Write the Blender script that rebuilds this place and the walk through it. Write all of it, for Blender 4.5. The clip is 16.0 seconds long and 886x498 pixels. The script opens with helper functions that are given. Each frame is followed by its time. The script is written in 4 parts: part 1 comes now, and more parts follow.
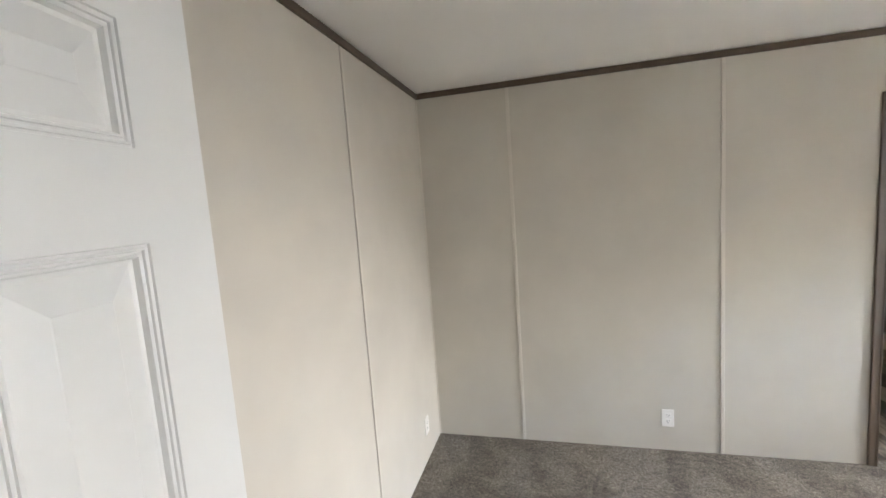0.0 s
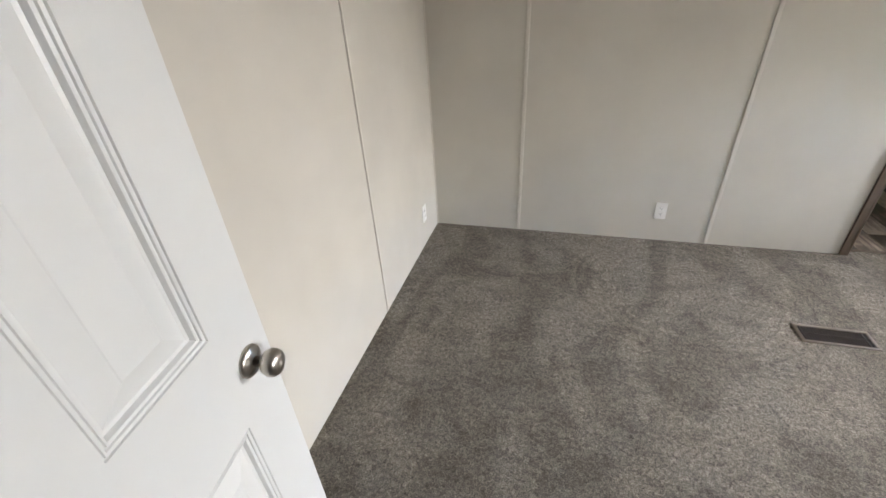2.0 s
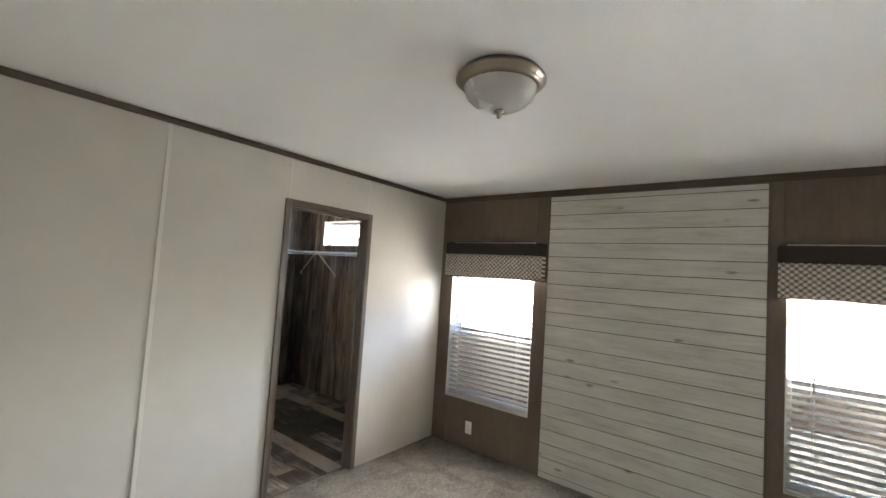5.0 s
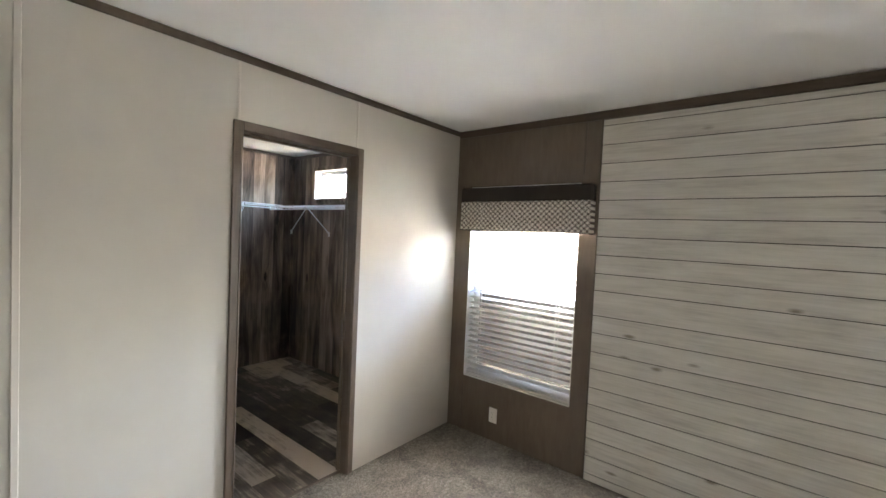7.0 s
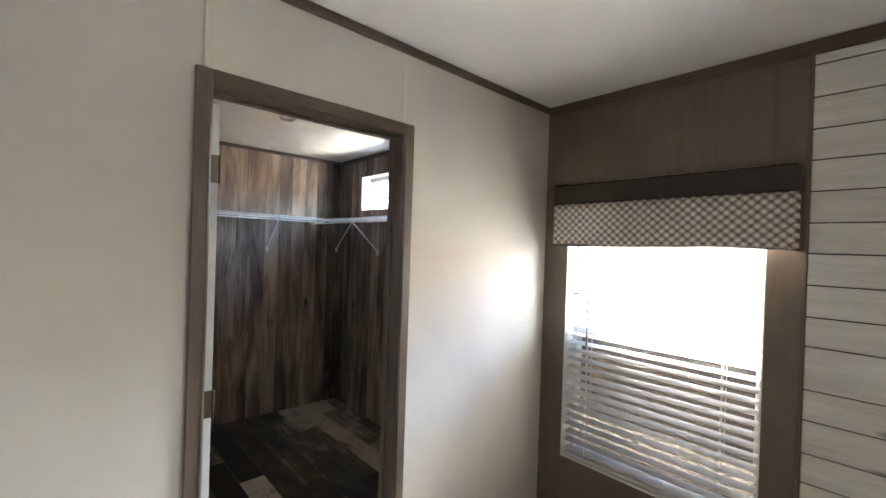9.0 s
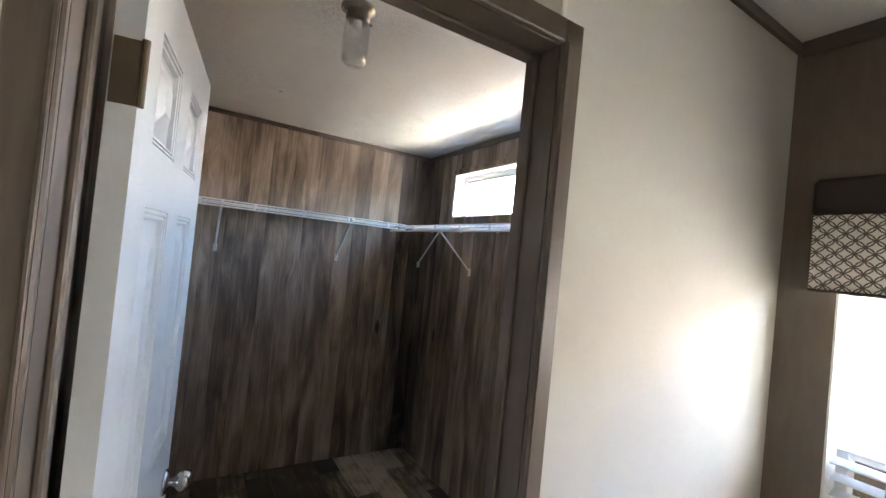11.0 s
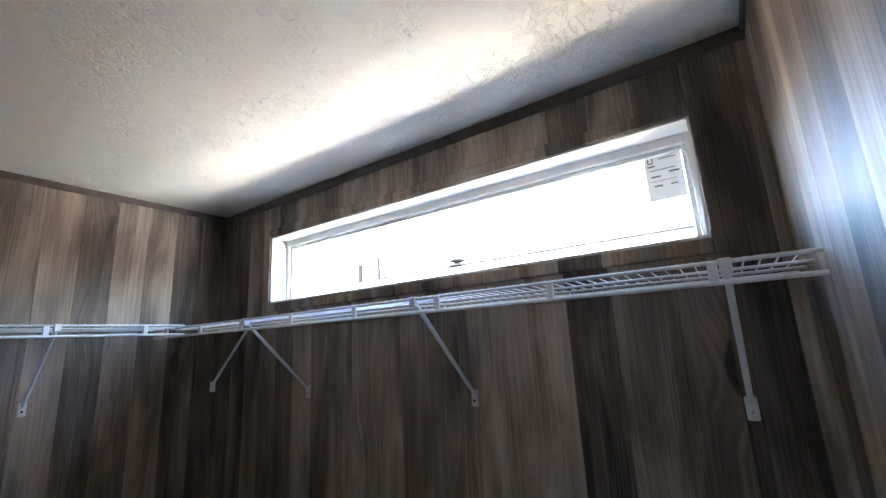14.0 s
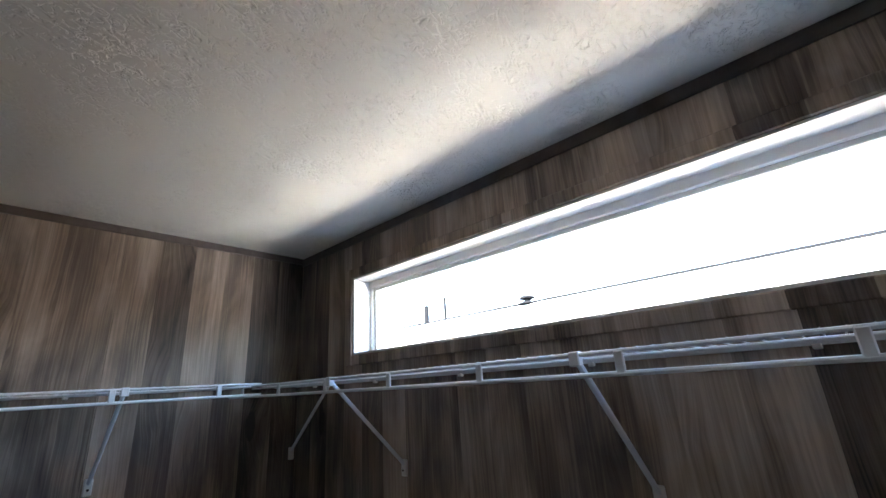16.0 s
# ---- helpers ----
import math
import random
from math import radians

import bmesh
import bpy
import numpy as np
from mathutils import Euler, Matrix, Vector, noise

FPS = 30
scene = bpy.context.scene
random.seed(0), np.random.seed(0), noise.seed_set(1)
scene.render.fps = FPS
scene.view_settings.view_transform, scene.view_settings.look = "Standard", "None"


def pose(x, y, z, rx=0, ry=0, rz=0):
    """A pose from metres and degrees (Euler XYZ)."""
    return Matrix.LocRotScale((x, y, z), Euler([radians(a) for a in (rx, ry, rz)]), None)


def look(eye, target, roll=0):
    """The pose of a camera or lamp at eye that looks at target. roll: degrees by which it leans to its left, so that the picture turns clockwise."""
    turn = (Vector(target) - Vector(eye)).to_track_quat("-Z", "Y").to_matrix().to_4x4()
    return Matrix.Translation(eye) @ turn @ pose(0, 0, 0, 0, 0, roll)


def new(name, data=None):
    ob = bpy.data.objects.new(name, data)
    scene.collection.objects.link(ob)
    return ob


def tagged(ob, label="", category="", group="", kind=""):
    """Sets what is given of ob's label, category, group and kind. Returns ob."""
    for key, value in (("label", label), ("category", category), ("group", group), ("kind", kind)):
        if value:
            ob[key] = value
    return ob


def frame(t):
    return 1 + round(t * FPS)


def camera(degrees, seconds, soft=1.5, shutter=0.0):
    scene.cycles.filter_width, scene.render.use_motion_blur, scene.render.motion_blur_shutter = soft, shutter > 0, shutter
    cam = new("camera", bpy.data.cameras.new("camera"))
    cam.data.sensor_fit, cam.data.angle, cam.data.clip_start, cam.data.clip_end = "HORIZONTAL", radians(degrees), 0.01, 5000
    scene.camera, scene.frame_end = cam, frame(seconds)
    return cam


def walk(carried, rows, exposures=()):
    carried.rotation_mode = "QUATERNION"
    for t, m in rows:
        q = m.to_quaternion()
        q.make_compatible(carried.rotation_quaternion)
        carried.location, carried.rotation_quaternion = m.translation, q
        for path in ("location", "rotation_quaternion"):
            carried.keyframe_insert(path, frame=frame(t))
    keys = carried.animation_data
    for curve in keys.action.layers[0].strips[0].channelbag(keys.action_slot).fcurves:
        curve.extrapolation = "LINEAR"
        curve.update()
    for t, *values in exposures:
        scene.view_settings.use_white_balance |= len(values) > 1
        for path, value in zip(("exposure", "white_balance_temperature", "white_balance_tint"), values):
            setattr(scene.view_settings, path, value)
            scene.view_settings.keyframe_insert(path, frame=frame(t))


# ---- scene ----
cam = camera(93.8, 16.0)
PATH = [
    (0, (0.422, 0.252, 1.668), (-0.085, 2.174, 1.449), -4.1),
    (0.5, (0.435, 0.286, 1.566), (-0.141, 2.086, 0.913), -6.9),
    (1, (0.409, 0.346, 1.504), (-0.158, 1.911, 0.395), -8.6),
    (1.5, (0.396, 0.342, 1.435), (-0.156, 1.781, 0.16), -8.4),
    (2, (0.402, 0.33, 1.485), (-0.083, 1.962, 0.435), -3.5),
    (2.5, (0.441, 0.244, 1.568), (0.113, 2.149, 1.055), 2.9),
    (3, (0.442, 0.222, 1.65), (0.475, 2.22, 1.546), 6.2),
    (3.5, (0.405, 0.293, 1.603), (0.979, 2.203, 1.75), 6.5),
    (4, (0.456, 0.366, 1.63), (1.581, 2.007, 1.835), 5.4),
    (4.5, (0.492, 0.353, 1.622), (1.971, 1.685, 1.811), 4.1),
    (4.7, (0.518, 0.349, 1.633), (2.065, 1.607, 1.789), 3.9),
    (7, (1.217, 0.915, 1.573), (2.765, 2.18, 1.499), 2.6),
    (7.5, (1.46, 1.083, 1.58), (2.866, 2.506, 1.57), 1.3),
    (8, (1.623, 1.209, 1.587), (2.932, 2.721, 1.601), 2.2),
    (8.5, (1.746, 1.45, 1.591), (3.135, 2.889, 1.604), 3.0),
    (9, (1.853, 1.62, 1.579), (3.205, 3.094, 1.569), 1.9),
    (9.5, (2.037, 1.803, 1.595), (3.13, 3.478, 1.607), 1.6),
    (10, (2.163, 1.984, 1.58), (3.168, 3.713, 1.566), 2.9),
    (10.2, (2.186, 2.087, 1.567), (3.231, 3.792, 1.549), 3.9),
    (12.3, (2.471, 2.861, 1.672), (3.431, 4.603, 1.888), 8.2),
    (12.5, (2.479, 2.954, 1.653), (3.567, 4.608, 1.933), 8.0),
    (13, (2.574, 3.115, 1.667), (3.777, 4.682, 1.975), 3.6),
    (13.5, (2.695, 3.226, 1.676), (4.035, 4.667, 2.036), -1.1),
    (14, (2.765, 3.263, 1.688), (4.389, 4.35, 2.113), -3.0),
    (14.5, (2.827, 3.321, 1.704), (4.652, 3.968, 2.206), -4.8),
    (15, (2.832, 3.356, 1.74), (4.699, 3.804, 2.299), -5.9),
    (15.5, (2.835, 3.483, 1.758), (4.605, 4.2, 2.353), -5.4),
    (16, (2.91, 3.596, 1.759), (4.323, 4.869, 2.38), -3.6),
]
walk(cam, [(t, look(eye, target, roll)) for t, eye, target, roll in PATH], ((0, 5.93, 6550, 12), (1, 5.68, 6550, 12), (3, 5.75, 6600, 13), (4.7, 5.75, 6450, 10), (7, 5.9, 6500, 11), (10.2, 5.7, 6500, 11), (12.5, 6.1, 6350, 10), (13.1, 6.1, 6200, 10), (13.6, 5.65, 6100, 10), (14, 5.45, 6050, 10), (15, 5.1, 5980, 10), (16, 4.8, 6020, 10)))


# ---- world, sun ----
world = bpy.data.worlds.new("sky")
scene.world = world
world.use_nodes = True
wn = world.node_tree
sky = wn.nodes.new("ShaderNodeTexSky")
sky.sky_type = "NISHITA"
sky.sun_disc = False
sky.sun_elevation = radians(58)
sky.sun_rotation = radians(260)
wn.links.new(sky.outputs[0], wn.nodes["Background"].inputs[0])
wn.nodes["Background"].inputs[1].default_value = 0.15
sun = new("sun", bpy.data.lights.new("sun", "SUN"))
sun.data.energy, sun.data.angle, sun.data.color = 3.9, radians(0.5), (1.0, 0.97, 0.92)
sun.matrix_world = look((-6.8, -1.3, 11.2), (0, 0, 0))


# the sky's light in the upper sashes of the two bedroom windows, behind their blinds
for wy, wide, aim, power, spread in ((2.26, 0.66, (2.6, 1.65, 0.1), 2.9, 98), (-0.177, 0.80, (3.0, 0.15, 1.5), 1.75, 145)):
    glow = new("window_daylight", bpy.data.lights.new("window_daylight", "AREA"))
    glow.data.shape, glow.data.size, glow.data.size_y = "RECTANGLE", wide, 0.95
    glow.data.energy, glow.data.color, glow.data.spread = power, (0.97, 0.985, 1.0), radians(spread)
    glow.matrix_world = look((4.115, wy, 1.42), aim)


# ---- material helpers ----
def mat(name, colour, rough=0.6, metal=0.0):
    m = bpy.data.materials.new(name)
    m.use_nodes = True
    b = m.node_tree.nodes["Principled BSDF"]
    b.inputs["Base Color"].default_value = (*colour, 1)
    b.inputs["Roughness"].default_value = rough
    b.inputs["Metallic"].default_value = metal
    return m


def node(m, kind, **values):
    n = m.node_tree.nodes.new(kind)
    for k, v in values.items():
        n.inputs[k.replace("_", " ")].default_value = v
    return n


def link(m, a, b):
    m.node_tree.links.new(a, b)


def coords(m, scale=(1, 1, 1)):
    tc = node(m, "ShaderNodeTexCoord")
    mp = node(m, "ShaderNodeMapping")
    mp.inputs["Scale"].default_value = scale
    link(m, tc.outputs["Object"], mp.inputs[0])
    return mp.outputs[0]


def maths(m, op, a, b=None):
    n = m.node_tree.nodes.new("ShaderNodeMath")
    n.operation = op
    for i, v in enumerate((a, b)):
        if v is None:
            continue
        if isinstance(v, (int, float)):
            n.inputs[i].default_value = v
        else:
            link(m, v, n.inputs[i])
    return n.outputs[0]


def noise_of(m, vec, scale, detail=4, rough=0.55, distort=0.0):
    n = node(m, "ShaderNodeTexNoise", Scale=scale, Detail=detail, Roughness=rough, Distortion=distort)
    link(m, vec, n.inputs["Vector"])
    return n.outputs["Fac"]


def ramp(m, fac, stops):
    r = m.node_tree.nodes.new("ShaderNodeValToRGB")
    els = r.color_ramp.elements
    while len(els) < len(stops):
        els.new(0.5)
    for e, (p, c) in zip(els, stops):
        e.position, e.color = p, (*c, 1)
    link(m, fac, r.inputs[0])
    return r.outputs[0]


def mix(m, fac, a, b, kind="MIX"):
    n = m.node_tree.nodes.new("ShaderNodeMix")
    n.data_type, n.blend_type = "RGBA", kind
    for i, v in ((0, fac), (6, a), (7, b)):
        if isinstance(v, (int, float)):
            n.inputs[i].default_value = v
        elif isinstance(v, tuple):
            n.inputs[i].default_value = (*v, 1)
        else:
            link(m, v, n.inputs[i])
    return n.outputs[2]


def bsdf(m):
    return m.node_tree.nodes["Principled BSDF"]


def colour_by(m, out):
    link(m, out, bsdf(m).inputs["Base Color"])


def bump(m, height, strength, distance):
    b = node(m, "ShaderNodeBump", Strength=strength, Distance=distance)
    link(m, height, b.inputs["Height"])
    link(m, b.outputs[0], bsdf(m).inputs["Normal"])


def painted(name, colour, rough, var=0.06, bump_scale=180, bump_strength=0.08):
    """A painted or coated surface with a faint unevenness at two scales."""
    m = mat(name, colour, rough)
    v = coords(m)
    big = noise_of(m, v, 2.2, 3)
    low = tuple(c * (1 - var) for c in colour)
    high = tuple(min(1, c * (1 + var)) for c in colour)
    colour_by(m, ramp(m, big, [(0.3, low), (0.7, high)]))
    fine = noise_of(m, v, bump_scale, 3)
    bump(m, fine, bump_strength, 0.002)
    link(m, maths(m, "ADD", maths(m, "MULTIPLY", noise_of(m, v, 9, 3), 0.18), rough - 0.09), bsdf(m).inputs["Roughness"])
    return m


# ---- materials ----
M_WALL = painted("vinyl_wallboard", (0.548, 0.515, 0.452), 0.62, 0.05, 120, 0.05)
M_BATTEN = painted("beige_batten", (0.60, 0.56, 0.495), 0.5, 0.05)
bsdf(M_WALL).inputs["Specular IOR Level"].default_value = 0.2
M_SEAM = mat("shaded_seam", (0.20, 0.17, 0.14), 0.8)
M_GAP = mat("dark_gap", (0.05, 0.04, 0.03), 0.9)
M_WHITE = painted("white_door_paint", (0.63, 0.637, 0.622), 0.36, 0.02, 260, 0.04)
M_PLASTIC = painted("white_plastic", (0.80, 0.78, 0.735), 0.35, 0.02)
M_SLOT = mat("slot_dark", (0.03, 0.03, 0.03), 0.6)
M_WIRE = painted("white_coated_wire", (0.78, 0.79, 0.80), 0.35, 0.03)
M_NICKEL = painted("brushed_nickel", (0.29, 0.25, 0.205), 0.34, 0.08)
bsdf(M_NICKEL).inputs["Metallic"].default_value = 1.0
M_SATIN = painted("satin_nickel", (0.46, 0.43, 0.385), 0.30, 0.06)
bsdf(M_SATIN).inputs["Metallic"].default_value = 1.0
M_CHROME = mat("satin_chrome", (0.62, 0.62, 0.62), 0.2, 1.0)
M_BRONZE = painted("bronze_hinge", (0.16, 0.12, 0.08), 0.4, 0.1)
bsdf(M_BRONZE).inputs["Metallic"].default_value = 0.7
M_VENT = painted("dark_register", (0.045, 0.035, 0.03), 0.45, 0.1)
M_SIDING = painted("tan_siding", (0.22, 0.18, 0.14), 0.6, 0.05)
M_ROOF = painted("pale_roof", (0.55, 0.54, 0.53), 0.55, 0.06)
M_BOUNCE_PALE = painted("pale_bounce_slab", (0.68, 0.64, 0.57), 0.85, 0.06, 60, 0.3)
M_BOUNCE_SANDY = painted("sandy_bounce_strip", (0.50, 0.405, 0.285), 0.85, 0.06, 60, 0.3)
M_DIM_GROUND = painted("brown_dim_ground", (0.080, 0.055, 0.030), 0.95, 0.15, 40, 0.6)
M_PIPE = painted("grey_pipe", (0.010, 0.010, 0.010), 0.9, 0.1)
bsdf(M_PIPE).inputs["Specular IOR Level"].default_value = 0.0


def knockdown(name, colour, relief):
    """White ceiling with a knockdown texture: flat blots with ragged pits."""
    m = mat(name, colour, 0.85)
    v = coords(m)
    patch = ramp(m, noise_of(m, v, 3.4, 3, 0.6, 0.5), [(0.40, (0, 0, 0)), (0.58, (1, 1, 1))])
    pits = ramp(m, noise_of(m, v, 48, 3, 0.6, 1.8), [(0.36, (0, 0, 0)), (0.46, (1, 1, 1))])
    worms = ramp(m, noise_of(m, coords(m, (1.0, 2.2, 1)), 26, 2, 0.5, 1.0), [(0.32, (0, 0, 0)), (0.44, (1, 1, 1))])
    h = mix(m, patch, (1.0, 1.0, 1.0), mix(m, 1.0, pits, worms, "MULTIPLY"))
    h2 = mix(m, 0.10, h, noise_of(m, v, 14, 3))
    bump(m, h2, relief, 0.008)
    colour_by(m, ramp(m, noise_of(m, v, 1.3, 3), [(0.3, tuple(c * 0.96 for c in colour)), (0.7, colour)]))
    return m


M_CEIL = knockdown("ceiling_knockdown", (0.86, 0.83, 0.755), 0.75)
M_CEIL_SOFT = knockdown("ceiling_knockdown_soft", (0.88, 0.87, 0.845), 0.16)


def brown_wood(name, low, high, axis_scale, rough):
    """Dark printed wood: long streaks along the unscaled axis."""
    m = mat(name, high, rough)
    v = coords(m, axis_scale)
    streak = noise_of(m, v, 6, 6, 0.65, 0.4)
    blot = noise_of(m, coords(m), 3.5, 3)
    c = ramp(m, streak, [(0.28, low), (0.72, high)])
    colour_by(m, mix(m, 0.35, c, ramp(m, blot, [(0.3, low), (0.7, high)])))
    bump(m, streak, 0.12, 0.002)
    return m


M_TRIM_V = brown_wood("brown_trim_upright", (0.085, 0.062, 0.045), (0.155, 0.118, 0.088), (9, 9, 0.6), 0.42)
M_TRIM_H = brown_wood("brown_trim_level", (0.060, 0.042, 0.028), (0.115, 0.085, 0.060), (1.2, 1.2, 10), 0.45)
M_BROWN = brown_wood("brown_panel", (0.110, 0.081, 0.057), (0.172, 0.130, 0.095), (5, 5, 0.9), 0.5)


M_STRIP = brown_wood("closet_strip", (0.055, 0.042, 0.033), (0.14, 0.108, 0.085), (3, 3, 3), 0.5)


def plank_print(name, low, mid, high, width, length, rough, grain):
    """Printed vertical planks: every plank its own tone, with grain along z. u runs along the wall."""
    m = mat(name, mid, rough)
    tc = node(m, "ShaderNodeTexCoord")
    sp = node(m, "ShaderNodeSeparateXYZ")
    link(m, tc.outputs["Object"], sp.inputs[0])
    u = maths(m, "ADD", sp.outputs[0], sp.outputs[1])
    z = sp.outputs[2]
    col = maths(m, "FLOOR", maths(m, "DIVIDE", u, width))
    w1 = node(m, "ShaderNodeTexWhiteNoise")
    w1.noise_dimensions = "1D"
    link(m, col, w1.inputs["W"])
    row = maths(m, "FLOOR", maths(m, "DIVIDE", maths(m, "ADD", z, maths(m, "MULTIPLY", w1.outputs[0], 7.0)), length))
    cell = node(m, "ShaderNodeCombineXYZ")
    link(m, col, cell.inputs[0])
    link(m, row, cell.inputs[1])
    w2 = node(m, "ShaderNodeTexWhiteNoise")
    w2.noise_dimensions = "3D"
    link(m, cell.outputs[0], w2.inputs[0])
    tone = w2.outputs[0]
    def flow(su, sz, off, warp=None):
        v = node(m, "ShaderNodeCombineXYZ")
        uu = u if warp is None else warp
        link(m, maths(m, "MULTIPLY", uu, su), v.inputs[0])
        link(m, maths(m, "ADD", maths(m, "MULTIPLY", z, sz), maths(m, "MULTIPLY", tone, off)), v.inputs[1])
        link(m, tone, v.inputs[2])
        return v.outputs[0]

    sway = noise_of(m, flow(9, 2.0, 17.0), 1.0, 3, 0.5)
    vo = node(m, "ShaderNodeTexVoronoi", Scale=1.0, Randomness=1.0)
    link(m, flow(4.2, 1.5, 5.0), vo.inputs["Vector"])
    near_knot = ramp(m, vo.outputs["Distance"], [(0.0, (1, 1, 1)), (0.30, (0, 0, 0))])
    knot = ramp(m, vo.outputs["Distance"], [(0.045, (1, 1, 1)), (0.10, (0, 0, 0))])
    warped = maths(m, "ADD", u, maths(m, "MULTIPLY", maths(m, "SUBTRACT", sway, 0.5), 0.035))
    warped = maths(m, "ADD", warped, maths(m, "MULTIPLY", near_knot, 0.05))
    fine = noise_of(m, flow(grain * 5.5, 1.6, 30.0, warped), 1.0, 4, 0.6, 0.15)
    figure = noise_of(m, flow(grain * 0.5, 0.9, 21.0, warped), 1.0, 3, 0.5, 0.5)
    lines = maths(m, "SINE", maths(m, "ADD", maths(m, "MULTIPLY", warped, 330.0), maths(m, "MULTIPLY", noise_of(m, flow(8.0, 1.1, 13.0, warped), 1.0, 2, 0.5), 34.0)))
    blot = noise_of(m, flow(8.0, 1.7, 11.0), 1.0, 4, 0.58, 0.5)
    f = maths(m, "ADD", maths(m, "ADD", maths(m, "MULTIPLY", fine, 0.27), maths(m, "MULTIPLY", figure, 0.10)), maths(m, "ADD", maths(m, "MULTIPLY", blot, 0.60), maths(m, "MULTIPLY", tone, 0.20)))
    f = maths(m, "ADD", f, maths(m, "MULTIPLY", maths(m, "MULTIPLY", lines, blot), 0.014))
    f = maths(m, "SUBTRACT", f, maths(m, "MULTIPLY", knot, 0.28))
    c = ramp(m, f, [(0.44, low), (0.575, mid), (0.77, high)])
    colour_by(m, c)
    bump(m, fine, 0.28, 0.002)
    link(m, maths(m, "ADD", maths(m, "MULTIPLY", figure, 0.22), rough - 0.08), bsdf(m).inputs["Roughness"])
    bsdf(m).inputs["Specular IOR Level"].default_value = 0.34
    return m


M_CLOSET = plank_print("grey_brown_plank_print", (0.038, 0.029, 0.023), (0.185, 0.138, 0.105), (0.52, 0.41, 0.315), 0.122, 40.0, 0.50, 38)


def piece_wood(name, stops, grain_scale, rough):
    """Wood for separate boards: tone by the piece, grain along the piece's local x."""
    m = mat(name, stops[1][1], rough)
    info = node(m, "ShaderNodeObjectInfo")
    tc = node(m, "ShaderNodeTexCoord")
    add = m.node_tree.nodes.new("ShaderNodeVectorMath")
    add.operation = "ADD"
    off = node(m, "ShaderNodeCombineXYZ")
    link(m, maths(m, "MULTIPLY", info.outputs["Random"], 57.0), off.inputs[0])
    link(m, maths(m, "MULTIPLY", info.outputs["Random"], 23.0), off.inputs[1])
    link(m, tc.outputs["Object"], add.inputs[0])
    link(m, off.outputs[0], add.inputs[1])
    mp = node(m, "ShaderNodeMapping")
    mp.inputs["Scale"].default_value = grain_scale
    link(m, add.outputs[0], mp.inputs[0])
    fine = noise_of(m, mp.outputs[0], 1.0, 7, 0.66, 0.7)
    blot = noise_of(m, add.outputs[0], 6.0, 3, 0.5, 0.5)
    f = maths(m, "ADD", maths(m, "MULTIPLY", fine, 0.50), maths(m, "ADD", maths(m, "MULTIPLY", blot, 0.42), maths(m, "MULTIPLY", info.outputs["Random"], 0.46)))
    colour_by(m, ramp(m, f, stops))
    bump(m, fine, 0.2, 0.0015)
    link(m, maths(m, "ADD", maths(m, "MULTIPLY", fine, 0.25), rough - 0.12), bsdf(m).inputs["Roughness"])
    return m


M_FLOORPLANK = piece_wood("vinyl_floor_plank", [(0.50, (0.022, 0.017, 0.012)), (0.69, (0.10, 0.077, 0.058)), (0.85, (0.48, 0.41, 0.325))], (3.0, 40, 40), 0.42)


def whitewash():
    """Whitewashed boards: pale grey-beige with soft streaks along the board and a few dark knots."""
    m = mat("whitewashed_board", (0.5, 0.47, 0.42), 0.55)
    info = node(m, "ShaderNodeObjectInfo")
    tc = node(m, "ShaderNodeTexCoord")
    off = node(m, "ShaderNodeCombineXYZ")
    link(m, maths(m, "MULTIPLY", info.outputs["Random"], 91.0), off.inputs[1])
    add = m.node_tree.nodes.new("ShaderNodeVectorMath")
    add.operation = "ADD"
    link(m, tc.outputs["Object"], add.inputs[0])
    link(m, off.outputs[0], add.inputs[1])
    mp = node(m, "ShaderNodeMapping")
    mp.inputs["Scale"].default_value = (1, 3.0, 60)
    link(m, add.outputs[0], mp.inputs[0])
    grain = noise_of(m, mp.outputs[0], 1.0, 6, 0.65, 0.8)
    mp2 = node(m, "ShaderNodeMapping")
    mp2.inputs["Scale"].default_value = (1, 2.2, 9)
    link(m, add.outputs[0], mp2.inputs[0])
    smear = noise_of(m, mp2.outputs[0], 1.0, 4, 0.6, 0.3)
    f = maths(m, "ADD", maths(m, "MULTIPLY", grain, 0.5), maths(m, "MULTIPLY", smear, 0.5))
    c = ramp(m, f, [(0.30, (0.42, 0.39, 0.345)), (0.48, (0.59, 0.56, 0.50)), (0.68, (0.71, 0.68, 0.62))])
    mp3 = node(m, "ShaderNodeMapping")
    mp3.inputs["Scale"].default_value = (1, 3.4, 9.0)
    link(m, add.outputs[0], mp3.inputs[0])
    vo = node(m, "ShaderNodeTexVoronoi", Scale=0.62, Randomness=1.0)
    link(m, mp3.outputs[0], vo.inputs["Vector"])
    d = maths(m, "ADD", vo.outputs["Distance"], maths(m, "MULTIPLY", grain, 0.10))
    knot = ramp(m, d, [(0.075, (0.42, 0.38, 0.33)), (0.14, (1, 1, 1))])
    colour_by(m, mix(m, 1.0, c, knot, "MULTIPLY"))
    bump(m, grain, 0.15, 0.0015)
    return m


M_SHIP = whitewash()


